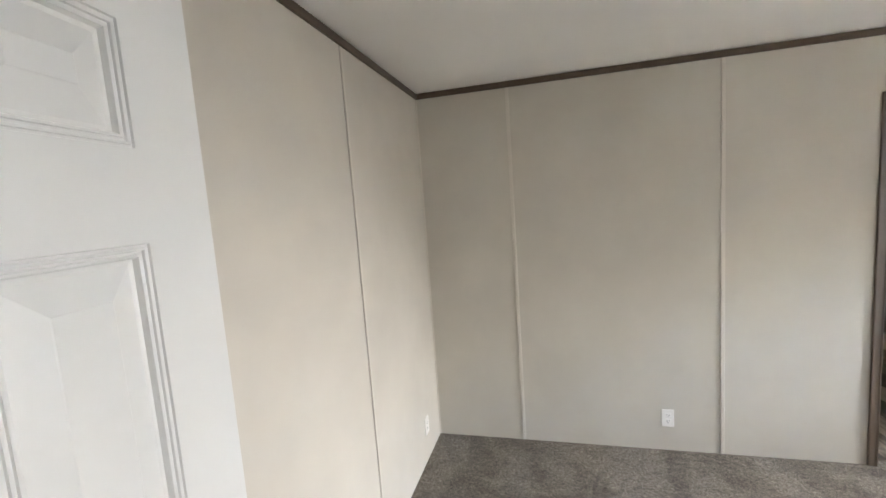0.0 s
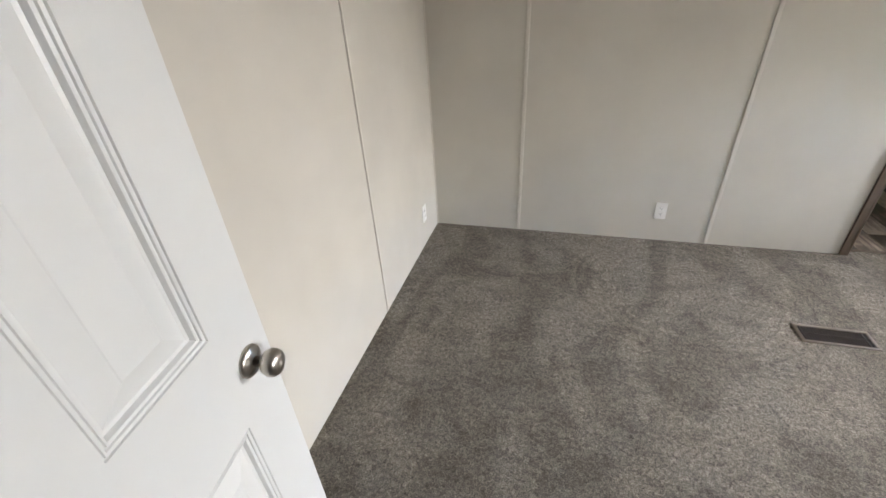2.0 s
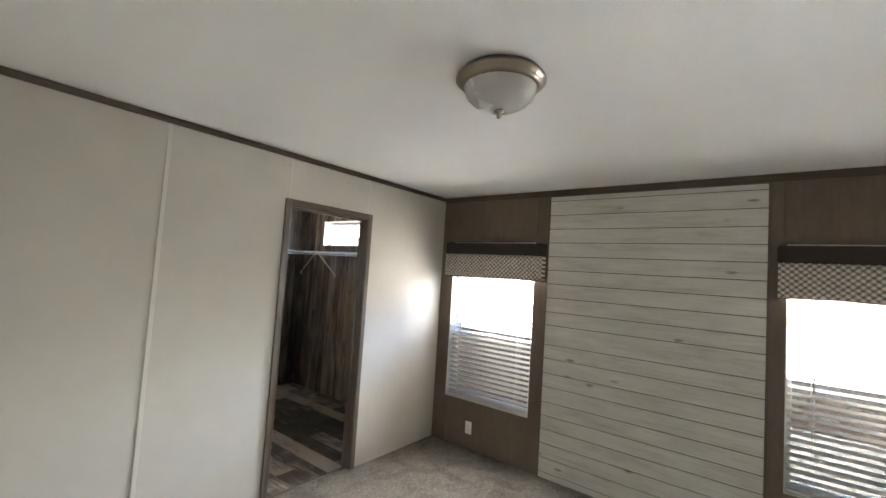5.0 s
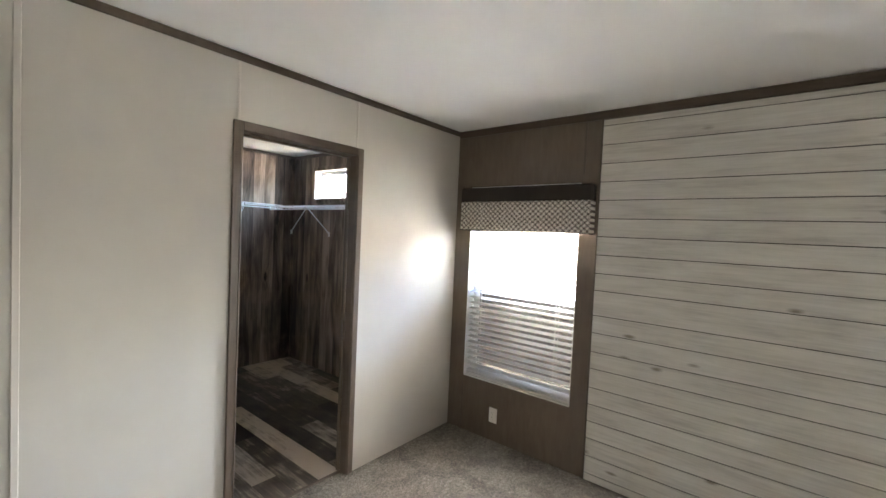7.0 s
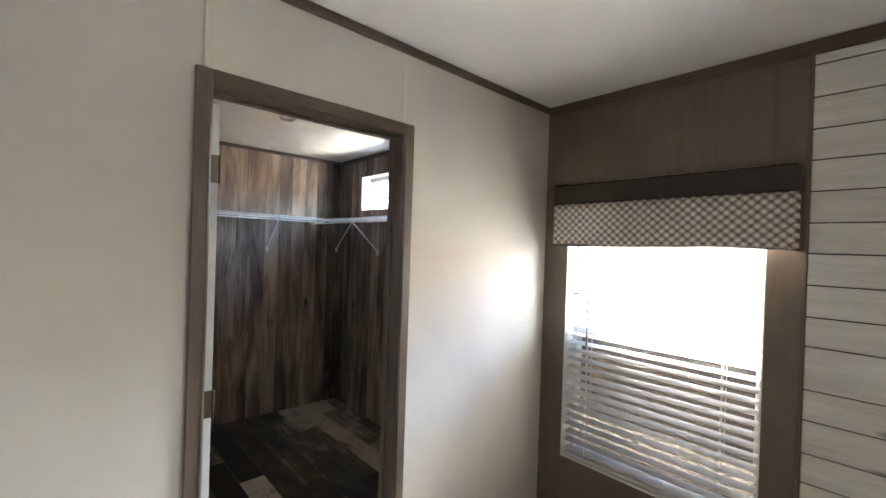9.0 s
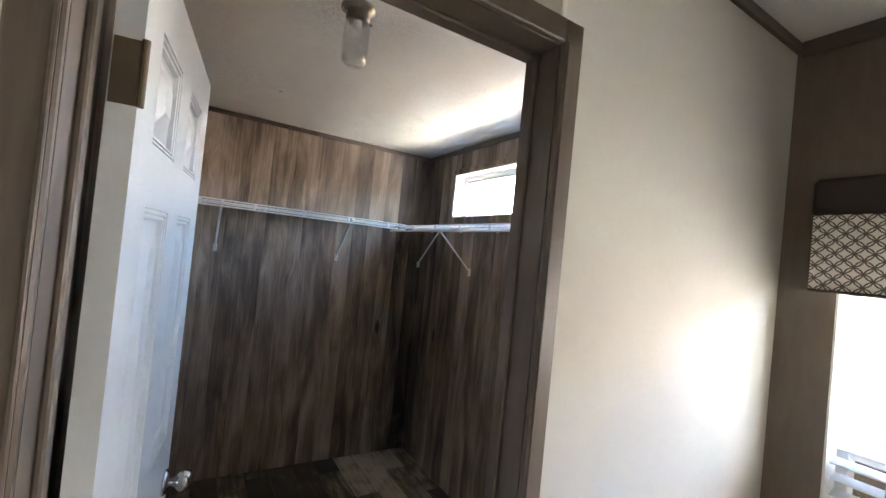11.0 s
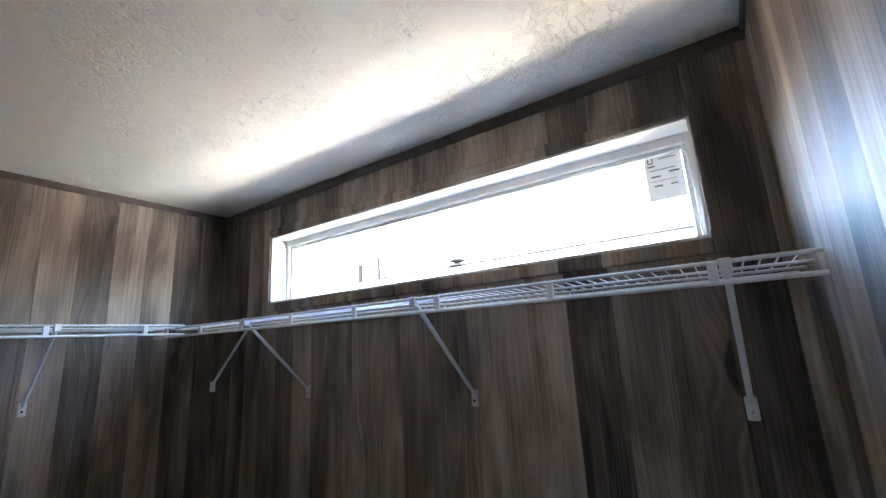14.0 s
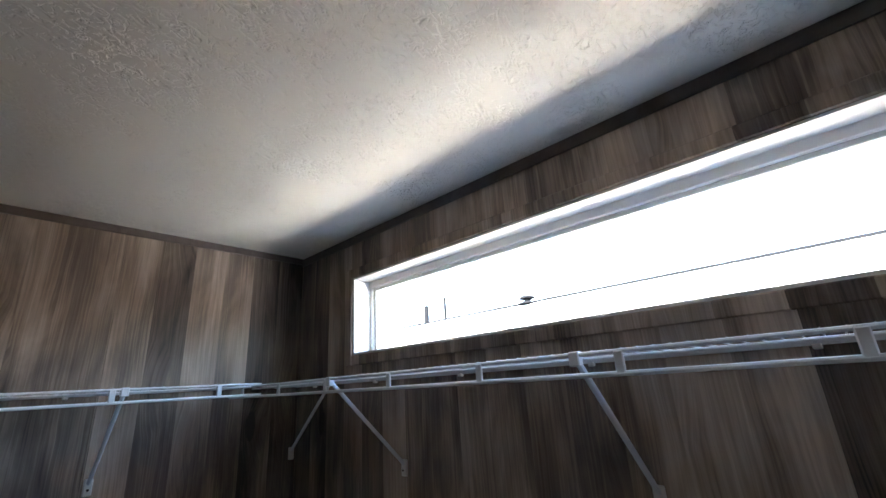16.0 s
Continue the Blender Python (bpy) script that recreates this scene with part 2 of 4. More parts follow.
def carpet():
    """Cut-pile carpet: tufts, brushed lanes of nap and darker footprints."""
    m = mat("taupe_carpet", (0.2, 0.18, 0.16), 0.95)
    v = coords(m)
    fibre = noise_of(m, v, 210, 3, 0.75, 0.6)
    clump = noise_of(m, v, 66, 3, 0.7, 0.9)
    sweep = noise_of(m, coords(m, (1.0, 0.45, 1)), 2.3, 3, 0.5, 1.4)
    tread = noise_of(m, coords(m, (0.8, 1.2, 1)), 6.5, 2, 0.5, 1.0)
    f = maths(m, "ADD", maths(m, "MULTIPLY", fibre, 0.55), maths(m, "MULTIPLY", clump, 0.45))
    c = ramp(m, f, [(0.36, (0.044, 0.037, 0.030)), (0.50, (0.176, 0.153, 0.125)), (0.64, (0.39, 0.348, 0.292))])
    n = ramp(m, sweep, [(0.44, (0.74, 0.73, 0.715)), (0.53, (1.0, 1.0, 1.0))])
    n2 = ramp(m, tread, [(0.42, (0.82, 0.815, 0.805)), (0.50, (1.0, 1.0, 1.0))])
    nap = mix(m, 1.0, n, n2, "MULTIPLY")
    tc = node(m, "ShaderNodeTexCoord")
    away = m.node_tree.nodes.new("ShaderNodeVectorMath")
    away.operation = "DISTANCE"
    away.inputs[1].default_value = (1.17, 2.46, 0.0)
    link(m, tc.outputs["Object"], away.inputs[0])
    reach = maths(m, "ADD", away.outputs["Value"], maths(m, "MULTIPLY", sweep, 0.10))
    lane = ramp(m, reach, [(0.42, (0, 0, 0)), (0.46, (1, 1, 1)), (0.68, (1, 1, 1)), (0.71, (0, 0, 0))])
    groove = ramp(m, maths(m, "FRACT", maths(m, "DIVIDE", reach, 0.062)), [(0.0, (0.80, 0.795, 0.79)), (0.35, (1.16, 1.155, 1.15)), (1.0, (1.0, 1.0, 1.0))])
    broken = maths(m, "MULTIPLY", lane, ramp(m, noise_of(m, coords(m), 2.1, 2, 0.5, 0.3), [(0.40, (0, 0, 0)), (0.52, (1, 1, 1))]))
    nap = mix(m, broken, nap, mix(m, 1.0, nap, groove, "MULTIPLY"))
    colour_by(m, mix(m, 1.0, c, nap, "MULTIPLY"))
    bump(m, f, 0.8, 0.010)
    return m


M_CARPET = carpet()


def ground_mat():
    m = mat("dry_ground", (0.4, 0.33, 0.25), 0.95)
    v = coords(m)
    f = maths(m, "ADD", maths(m, "MULTIPLY", noise_of(m, v, 0.5, 5), 0.6), maths(m, "MULTIPLY", noise_of(m, v, 14, 4), 0.4))
    colour_by(m, ramp(m, f, [(0.3, (0.060, 0.042, 0.028)), (0.7, (0.125, 0.090, 0.062))]))
    bump(m, noise_of(m, v, 30, 4), 0.5, 0.02)
    return m


M_GROUND = ground_mat()


def pane_glass(name="window_glass", power=5.0, base=0.02):
    m = bpy.data.materials.new(name)
    m.use_nodes = True
    nt = m.node_tree
    nt.nodes.remove(nt.nodes["Principled BSDF"])
    out = nt.nodes["Material Output"]
    clear, gloss = nt.nodes.new("ShaderNodeBsdfTransparent"), nt.nodes.new("ShaderNodeBsdfGlossy")
    mx, facing = nt.nodes.new("ShaderNodeMixShader"), nt.nodes.new("ShaderNodeLayerWeight")
    gloss.inputs["Roughness"].default_value = 0.02
    link(m, maths(m, "ADD", base, maths(m, "MULTIPLY", maths(m, "POWER", facing.outputs["Facing"], power), 0.6)), mx.inputs[0])
    link(m, clear.outputs[0], mx.inputs[1])
    link(m, gloss.outputs[0], mx.inputs[2])
    link(m, mx.outputs[0], out.inputs[0])
    return m


M_GLASS = pane_glass()
def screen_mat():
    """Dark fibreglass insect screen, half open."""
    m = mat("insect_screen", (0.03, 0.03, 0.032), 0.8)
    nt = m.node_tree
    tr = nt.nodes.new("ShaderNodeBsdfTransparent")
    mx = nt.nodes.new("ShaderNodeMixShader")
    mx.inputs[0].default_value = 0.86
    link(m, tr.outputs[0], mx.inputs[1])
    link(m, bsdf(m).outputs[0], mx.inputs[2])
    link(m, mx.outputs[0], nt.nodes["Material Output"].inputs[0])
    return m


M_SCREEN = screen_mat()
M_JAR = pane_glass("clear_jar_glass", 2.0, 0.16)
M_DOME = painted("alabaster_glass", (0.56, 0.545, 0.52), 0.25, 0.12)
bsdf(M_DOME).inputs["Transmission Weight"].default_value = 0.15


def slat_mat():
    m = mat("white_blind_slat", (0.78, 0.755, 0.71), 0.4)
    nt = m.node_tree
    tr = nt.nodes.new("ShaderNodeBsdfTranslucent")
    tr.inputs[0].default_value = (0.7, 0.66, 0.6, 1)
    mx = nt.nodes.new("ShaderNodeMixShader")
    mx.inputs[0].default_value = 0.28
    link(m, bsdf(m).outputs[0], mx.inputs[1])
    link(m, tr.outputs[0], mx.inputs[2])
    link(m, mx.outputs[0], nt.nodes["Material Output"].inputs[0])
    return m


M_SLAT = slat_mat()


def valance_print():
    """Cream fabric printed with a brown trellis of long hexagons; u runs along y."""
    m = mat("trellis_fabric", (0.7, 0.65, 0.55), 0.9)
    tc = node(m, "ShaderNodeTexCoord")
    sp = node(m, "ShaderNodeSeparateXYZ")
    link(m, tc.outputs["Object"], sp.inputs[0])
    u = maths(m, "DIVIDE", sp.outputs[1], 0.041)
    z = maths(m, "DIVIDE", sp.outputs[2], 0.037)

    def saw(x):
        return maths(m, "ABSOLUTE", maths(m, "SUBTRACT", maths(m, "FRACT", x), 0.5))

    def wave(x):
        return maths(m, "MULTIPLY", maths(m, "ABSOLUTE", maths(m, "SINE", maths(m, "MULTIPLY", x, math.pi))), 0.14)

    def near(x, other):
        return maths(m, "LESS_THAN", maths(m, "ABSOLUTE", maths(m, "SUBTRACT", maths(m, "SUBTRACT", 0.5, saw(x)), wave(other))), 0.070)

    p, q = maths(m, "ADD", u, z), maths(m, "SUBTRACT", u, z)
    line = maths(m, "MAXIMUM", near(p, q), near(q, p))
    v = coords(m)
    weave = noise_of(m, v, 420, 2)
    cream = ramp(m, noise_of(m, v, 12, 3), [(0.3, (0.68, 0.63, 0.54)), (0.7, (0.78, 0.73, 0.64))])
    c = mix(m, line, cream, (0.13, 0.10, 0.085))
    colour_by(m, c)
    bump(m, weave, 0.2, 0.001)
    nt = m.node_tree
    tr = nt.nodes.new("ShaderNodeBsdfTranslucent")
    link(m, c, tr.inputs[0])
    mx = nt.nodes.new("ShaderNodeMixShader")
    mx.inputs[0].default_value = 0.008
    link(m, bsdf(m).outputs[0], mx.inputs[1])
    link(m, tr.outputs[0], mx.inputs[2])
    link(m, mx.outputs[0], nt.nodes["Material Output"].inputs[0])
    return m


M_VALANCE = valance_print()
M_VALBAND = painted("dark_brown_fabric", (0.046, 0.034, 0.027), 0.9, 0.15, 400, 0.2)
M_STICKER = mat("grey_sticker", (0.75, 0.74, 0.72), 0.6)
st_tr = M_STICKER.node_tree.nodes.new("ShaderNodeBsdfTranslucent")
st_tr.inputs[0].default_value = (0.10, 0.098, 0.092, 1)
st_mx = M_STICKER.node_tree.nodes.new("ShaderNodeAddShader")
link(M_STICKER, bsdf(M_STICKER).outputs[0], st_mx.inputs[0])
link(M_STICKER, st_tr.outputs[0], st_mx.inputs[1])
link(M_STICKER, st_mx.outputs[0], M_STICKER.node_tree.nodes["Material Output"].inputs[0])
M_STICKER_INK = mat("sticker_ink", (0.10, 0.09, 0.09), 0.7)
M_WAND = mat("clear_wand", (0.35, 0.33, 0.30), 0.25)


# ---- mesh helpers ----
def mesh_from(name, bm, materials, smooth=False):
    bmesh.ops.recalc_face_normals(bm, faces=bm.faces[:])
    me = bpy.data.meshes.new(name)
    bm.to_mesh(me)
    bm.free()
    for m in materials if isinstance(materials, (list, tuple)) else [materials]:
        me.materials.append(m)
    if smooth:
        me.polygons.foreach_set("use_smooth", [True] * len(me.polygons))
    return me


def part(name, bm, material, parent=None, label="", smooth=False, at=None):
    ob = new(name, mesh_from(name, bm, material, smooth))
    if parent is not None:
        ob.parent = parent
    if at is not None:
        ob.matrix_basis = at
    if label:
        tagged(ob, label)
    return ob


def thing(name, m, label, category, group=""):
    ob = new(name)
    ob.empty_display_size = 0.05
    ob.matrix_basis = m
    return tagged(ob, label, category, group)


def box(bm, x0, x1, y0, y1, z0, z1, bevel=0.0):
    r = bmesh.ops.create_cube(bm, size=1.0)
    vs = r["verts"]
    for v in vs:
        v.co = Vector(((x0 + x1) / 2 + v.co.x * (x1 - x0), (y0 + y1) / 2 + v.co.y * (y1 - y0), (z0 + z1) / 2 + v.co.z * (z1 - z0)))
    if bevel:
        es = list({e for v in vs for e in v.link_edges})
        bmesh.ops.bevel(bm, geom=es, offset=bevel, segments=1, affect="EDGES", profile=0.5)


def boxed(*dims, bevel=0.0):
    bm = bmesh.new()
    box(bm, *dims, bevel=bevel)
    return bm


def lathe(profile, steps=32, axis="Z"):
    """A turned solid from (radius, height) pairs."""
    bm = bmesh.new()
    rings = []
    for r, h in profile:
        ring = []
        for i in range(steps):
            a = 2 * math.pi * i / steps
            p = (r * math.cos(a), r * math.sin(a), h)
            ring.append(bm.verts.new(p if axis == "Z" else (p[2], p[0], p[1])))
        rings.append(ring)
    for a, b in zip(rings, rings[1:]):
        for i in range(steps):
            bm.faces.new((a[i], a[(i + 1) % steps], b[(i + 1) % steps], b[i]))
    bm.faces.new(rings[0])
    bm.faces.new(rings[-1])
    return bm


def rod(bm, a, b, r, steps=8):
    a, b = Vector(a), Vector(b)
    d = b - a
    q = d.to_track_quat("Z", "Y").to_matrix().to_4x4()
    bmesh.ops.create_cone(bm, cap_ends=True, segments=steps, radius1=r, radius2=r, depth=d.length, matrix=Matrix.Translation((a + b) / 2) @ q)


def rods(pairs, r, steps=8):
    bm = bmesh.new()
    for a, b in pairs:
        rod(bm, a, b, r, steps)
    return bm


# ---- plan ----
W, E, N, S = -0.420, 3.926, 3.000, -1.05   # bedroom wall faces
NB, CN, CW, CS = 3.092, 5.467, 2.110, 3.122  # closet wall faces
H, OUT, BASE = 2.405, 0.160, -0.75          # ceiling, outer wall thickness, ground level
D0, D1, DTOP = 2.170, 2.877, 2.033          # closet door opening
WZ0, WZ1 = 0.44, 1.95                      # bedroom window opening
WIN_Y = ((1.966, 2.857), (-0.622, 0.268))
TW = (3.268, 5.040, 1.892, 2.213)          # closet window opening
ENTRY = 0.02                               # entry wall face
EX0, EX1 = -0.03, 0.80                     # entry door opening


def wall_blocks(axis, f0, f1, s0, s1, z0, z1, holes):
    """A wall between the planes f0 and f1, from s0 to s1 along it, with rectangular openings (s0, s1, z0, z1)."""
    bm = bmesh.new()
    ss = sorted({s0, s1, *[h[0] for h in holes], *[h[1] for h in holes]})
    zs = sorted({z0, z1, *[h[2] for h in holes], *[h[3] for h in holes]})
    keep = {}
    for i in range(len(ss) - 1):
        for k in range(len(zs) - 1):
            sm, zm = (ss[i] + ss[i + 1]) / 2, (zs[k] + zs[k + 1]) / 2
            keep[i, k] = not any(h[0] < sm < h[1] and h[2] < zm < h[3] for h in holes)
    cache = {}

    def vert(f, s, z):
        key = (round(f, 4), round(s, 4), round(z, 4))
        if key not in cache:
            cache[key] = bm.verts.new((f, s, z) if axis == "x" else (s, f, z))
        return cache[key]

    def quad(*pts):
        bm.faces.new([vert(*p) for p in pts])

    for (i, k), ok in keep.items():
        if not ok:
            continue
        a, b, c, d = ss[i], ss[i + 1], zs[k], zs[k + 1]
        for f in (f0, f1):
            quad((f, a, c), (f, b, c), (f, b, d), (f, a, d))
        if not keep.get((i - 1, k)):
            quad((f0, a, c), (f1, a, c), (f1, a, d), (f0, a, d))
        if not keep.get((i + 1, k)):
            quad((f0, b, c), (f1, b, c), (f1, b, d), (f0, b, d))
        if not keep.get((i, k - 1)):
            quad((f0, a, c), (f1, a, c), (f1, b, c), (f0, b, c))
        if not keep.get((i, k + 1)):
            quad((f0, a, d), (f1, a, d), (f1, b, d), (f0, b, d))
    return bm


def structure(name, bm, materials, label, category, chooser=None):
    ob = new(name, mesh_from(name, bm, materials))
    if chooser:
        for p in ob.data.polygons:
            p.material_index = chooser(p)
    return tagged(ob, label, category, kind="structure")


# ---- floors, ceiling, walls ----
structure("floor_carpet", boxed(W - 0.1, E + OUT, S - 0.1, N + 0.055, -0.25, 0.0), M_CARPET, "taupe cut-pile carpet with brushed nap marks", "floor")
closet_floor = structure("floor_closet", boxed(CW - 0.1, E + OUT, N + 0.055, CN + OUT, -0.25, -0.006), M_GAP, "dark grey-brown wood-look plank floor in closet", "floor")
structure("floor_hall", boxed(W - 0.1, 1.05, -2.6, S - 0.1, -0.25, -0.001), M_CARPET, "taupe carpet of the hall", "floor")
structure("ceiling", boxed(W - 0.1, E + OUT + 0.25, -2.7, N + 0.05, H, H + 0.45), M_CEIL_SOFT, "white ceiling with faint knockdown texture", "ceiling")
structure("ceiling_closet", boxed(W - 0.1, E + OUT + 0.25, N + 0.05, CN + OUT, H, H + 0.45), M_CEIL, "white closet ceiling with knockdown texture", "ceiling")

structure("wall_north", wall_blocks("y", N, NB, W - 0.1, E, 0.0, H, [(D0 - 0.02, D1 + 0.02, -1, DTOP + 0.02)]), [M_WALL, M_CLOSET],
          "beige wallboard partition with a doorway to the closet", "wall", lambda p: 1 if p.normal.y > 0.5 else 0)
structure("wall_west", boxed(W - 0.1, W, ENTRY, N, 0.0, H), M_WALL, "plain beige vinyl wallboard wall", "wall")
structure("wall_entry", wall_blocks("y", ENTRY - 0.1, ENTRY, W - 0.1, 1.15, 0.0, H, [(EX0 - 0.02, EX1 + 0.02, -1, 2.06)]), M_WALL, "beige wall round the bedroom's entry doorway", "wall")
structure("wall_entry_return", boxed(1.05, 1.15, S, ENTRY - 0.1, 0.0, H), M_WALL, "plain beige wall beside the entry", "wall")
structure("wall_south", boxed(1.05, E, S - 0.1, S, 0.0, H), M_WALL, "plain beige wallboard wall", "wall")
structure("wall_hall_west", boxed(W - 0.1, W, -2.7, ENTRY - 0.1, 0.0, H), M_WALL, "plain beige hall wall", "wall")
structure("wall_hall_east", boxed(1.05, 1.15, -2.7, S - 0.1, 0.0, H), M_WALL, "plain beige hall wall", "wall")
structure("wall_hall_south", boxed(W, 1.05, -2.7, -2.6, 0.0, H), M_WALL, "plain beige hall wall", "wall")
structure("wall_east", wall_blocks("x", E, E + OUT, S - 0.1, N + 0.06, BASE, H, [(y0, y1, WZ0, WZ1) for y0, y1 in WIN_Y]), [M_BROWN, M_SIDING],
          "dark brown wood-grain panel wall with two windows", "wall", lambda p: 1 if p.center.x > E + OUT - 0.01 else 0)
structure("wall_closet_east", wall_blocks("x", E + 0.002, E + OUT, N + 0.06, CN + OUT, BASE, H, [TW]), [M_CLOSET, M_SIDING],
          "dark wood-print closet wall with a high window", "wall", lambda p: 1 if p.center.x > E + OUT - 0.01 else 0)
structure("wall_closet_north", boxed(CW - 0.1, E, CN, CN + OUT, 0.0, H), M_CLOSET, "dark wood-print closet wall", "wall")
structure("wall_closet_west", boxed(CW - 0.1, CW, NB, CN, 0.0, H), M_CLOSET, "dark wood-print closet wall", "wall")

structure("wall_closet_south", boxed(D1 + 0.075, E, NB, CS, 0.0, H), M_CLOSET, "dark wood-print closet wall beside the doorway", "wall")

# crown trim
Z0, Z1 = 2.365, 2.402


def trim(name, dims, m, label, bevel=0.003):
    return tagged(part(name, boxed(*dims, bevel=bevel), m), label, "trim", kind="structure")


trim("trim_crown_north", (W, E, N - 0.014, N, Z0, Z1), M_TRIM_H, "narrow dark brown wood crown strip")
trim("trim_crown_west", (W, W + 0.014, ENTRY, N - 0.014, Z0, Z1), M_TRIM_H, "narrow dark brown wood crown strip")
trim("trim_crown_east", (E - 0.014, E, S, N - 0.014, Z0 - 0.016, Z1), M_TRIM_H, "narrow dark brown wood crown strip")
trim("trim_closet_east", (E - 0.006, E + 0.001, CS, CN, Z0, Z1), M_STRIP, "thin wood-print strip under closet ceiling", 0.001)
trim("trim_closet_north", (CW, E - 0.007, CN - 0.008, CN, Z0 + 0.008, Z1), M_STRIP, "thin wood-print strip under closet ceiling", 0.001)
trim("trim_closet_west", (CW, CW + 0.008, NB, CN - 0.009, Z0 + 0.008, Z1), M_STRIP, "thin wood-print strip under closet ceiling", 0.001)
trim("trim_closet_south", (D1 + 0.1, E - 0.007, CS, CS + 0.008, Z0 + 0.008, Z1), M_STRIP, "thin wood-print strip under closet ceiling", 0.001)

# battens over the wallboard seams
for x, z0 in ((0.186, 0.0), (1.393, 0.0), (2.150, 2.083), (2.876, 2.083)):
    wide = 0.011 if z0 == 0 else 0.006
    b = part("trim_batten", boxed(x - wide, x + wide, N - 0.0065, N, z0 + 0.001, Z0, bevel=0.002), M_BATTEN)
    tagged(b, "slim beige batten over a wallboard seam", "trim", kind="structure")
b = part("trim_seam_west", boxed(W, W + 0.0010, 1.945, 1.9461, 0.001, Z0), M_SEAM)
tagged(b, "open dark seam between two wallboards", "trim", kind="structure")
b = part("trim_batten", boxed(W, W + 0.005, 1.949, 1.962, 0.001, Z0, bevel=0.002), M_BATTEN)
tagged(b, "slim beige batten over a wallboard seam", "trim", kind="structure")
b = part("trim_corner", boxed(W, W + 0.008, N - 0.010, N - 0.001, 0.001, Z0, bevel=0.002), M_BATTEN)
tagged(b, "slim beige corner strip", "trim", kind="structure")
b = part("trim_seam_closet", boxed(3.198, 3.204, CN - 0.004, CN, 0.001, Z0), M_CLOSET)
tagged(b, "thin wood-print strip over a panel seam", "trim", kind="structure")
# upright strips beside the whitewashed boards and window panels
SY0, SY1 = 0.362, 1.841
for y0, y1 in ((SY1, SY1 + 0.012), (SY0 - 0.012, SY0)):
    trim("trim_board_edge", (E - 0.016, E, y0, y1, 0.001, Z0 - 0.017), M_TRIM_V, "dark brown strip at the edge of the white boards", 0.002)
for y in (1.954, 0.281):
    trim("trim_panel_seam", (E - 0.005, E, y - 0.008, y + 0.008, WZ1 + 0.05, Z0 - 0.017), M_TRIM_V, "dark brown strip over a panel seam", 0.001)
for y in (2.86, 0.0):
    trim("trim_panel_seam_low", (E - 0.004, E, y - 0.007, y + 0.007, 0.001, WZ0 - 0.06), M_TRIM_V, "dark brown strip over a panel seam", 0.001)

# ---- closet doorway ----
CASING = 0.047


def casing(name, side, x0, x1, ztop, m_side):
    """Casing round a doorway on one face of a wall; side is the wall's face and the sign of its outward y."""
    face, sign = side
    out = 0.016 * sign
    y0, y1 = sorted((face, face + out))
    ob = thing(name, Matrix(), "dark brown wood-grain door casing", "door casing")
    part("jamb_casing", boxed(x0 - CASING, x0, y0, y1, 0.001, ztop + CASING, bevel=0.003), m_side, ob)
    part("jamb_casing", boxed(x1, x1 + CASING, y0, y1, 0.001, ztop + CASING, bevel=0.003), m_side, ob)
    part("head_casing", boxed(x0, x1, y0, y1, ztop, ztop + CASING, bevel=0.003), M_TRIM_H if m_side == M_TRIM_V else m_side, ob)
    for ox in (x0 - 0.010, x1 + 0.004):
        part("bead", boxed(ox, ox + 0.006, *sorted((face + out * 0.9, face + out * 1.25)), 0.001, ztop + 0.004, bevel=0.0015), m_side, ob)
    tagged(ob, kind="structure")
    return ob


casing("trim_closet_door", (N, -1), D0, D1, DTOP, M_TRIM_V)


def jamb(name, y0, y1, x0, x1, ztop, stop_y):
    ob = thing(name, Matrix(), "dark brown wood-grain door jamb with a stop", "door jamb")
    part("side_jamb", boxed(x0 - 0.019, x0, y0, y1, 0.001, ztop), M_TRIM_V, ob)
    part("side_jamb", boxed(x1, x1 + 0.019, y0, y1, 0.001, ztop), M_TRIM_V, ob)
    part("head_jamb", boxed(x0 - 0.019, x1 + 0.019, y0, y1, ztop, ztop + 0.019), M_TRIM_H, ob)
    part("stop", boxed(x0, x0 + 0.010, stop_y, stop_y + 0.032, 0.001, ztop, bevel=0.003), M_TRIM_V, ob)
    part("stop", boxed(x1 - 0.010, x1, stop_y, stop_y + 0.032, 0.001, ztop, bevel=0.003), M_TRIM_V, ob)
    part("stop", boxed(x0 + 0.010, x1 - 0.010, stop_y, stop_y + 0.032, ztop - 0.010, ztop, bevel=0.003), M_TRIM_H, ob)
    tagged(ob, kind="structure")
    return ob


frame_ob = jamb("door_frame_closet", N, NB, D0, D1, DTOP, N + 0.055)
part("strike_plate", boxed(D1 - 0.003, D1, NB - 0.040, NB - 0.012, 0.905, 0.965, bevel=0.001), M_CHROME, frame_ob, "chrome strike plate")
jamb("door_frame_entry", ENTRY - 0.1, ENTRY, EX0, EX1, 2.04, ENTRY - 0.085)
casing("trim_entry_door", (ENTRY, 1), EX0, EX1, 2.04, M_TRIM_V)
tagged(part("trim_threshold", boxed(D0, D1, N + 0.045, N + 0.066, -0.005, 0.006, bevel=0.002), M_TRIM_H), "thin brown strip between carpet and plank floor", "trim", kind="structure")


# ---- panel doors ----
STEPS = ((0.0, 0.0), (0.0012, 0.0036), (0.004, 0.0036), (0.0052, 0.001), (0.0085, 0.002), (0.0097, 0.0055), (0.0125, 0.0055), (0.0137, 0.003), (0.017, 0.004), (0.020, 0.012), (0.026, 0.0135), (0.066, 0.002), (0.068, 0.001))


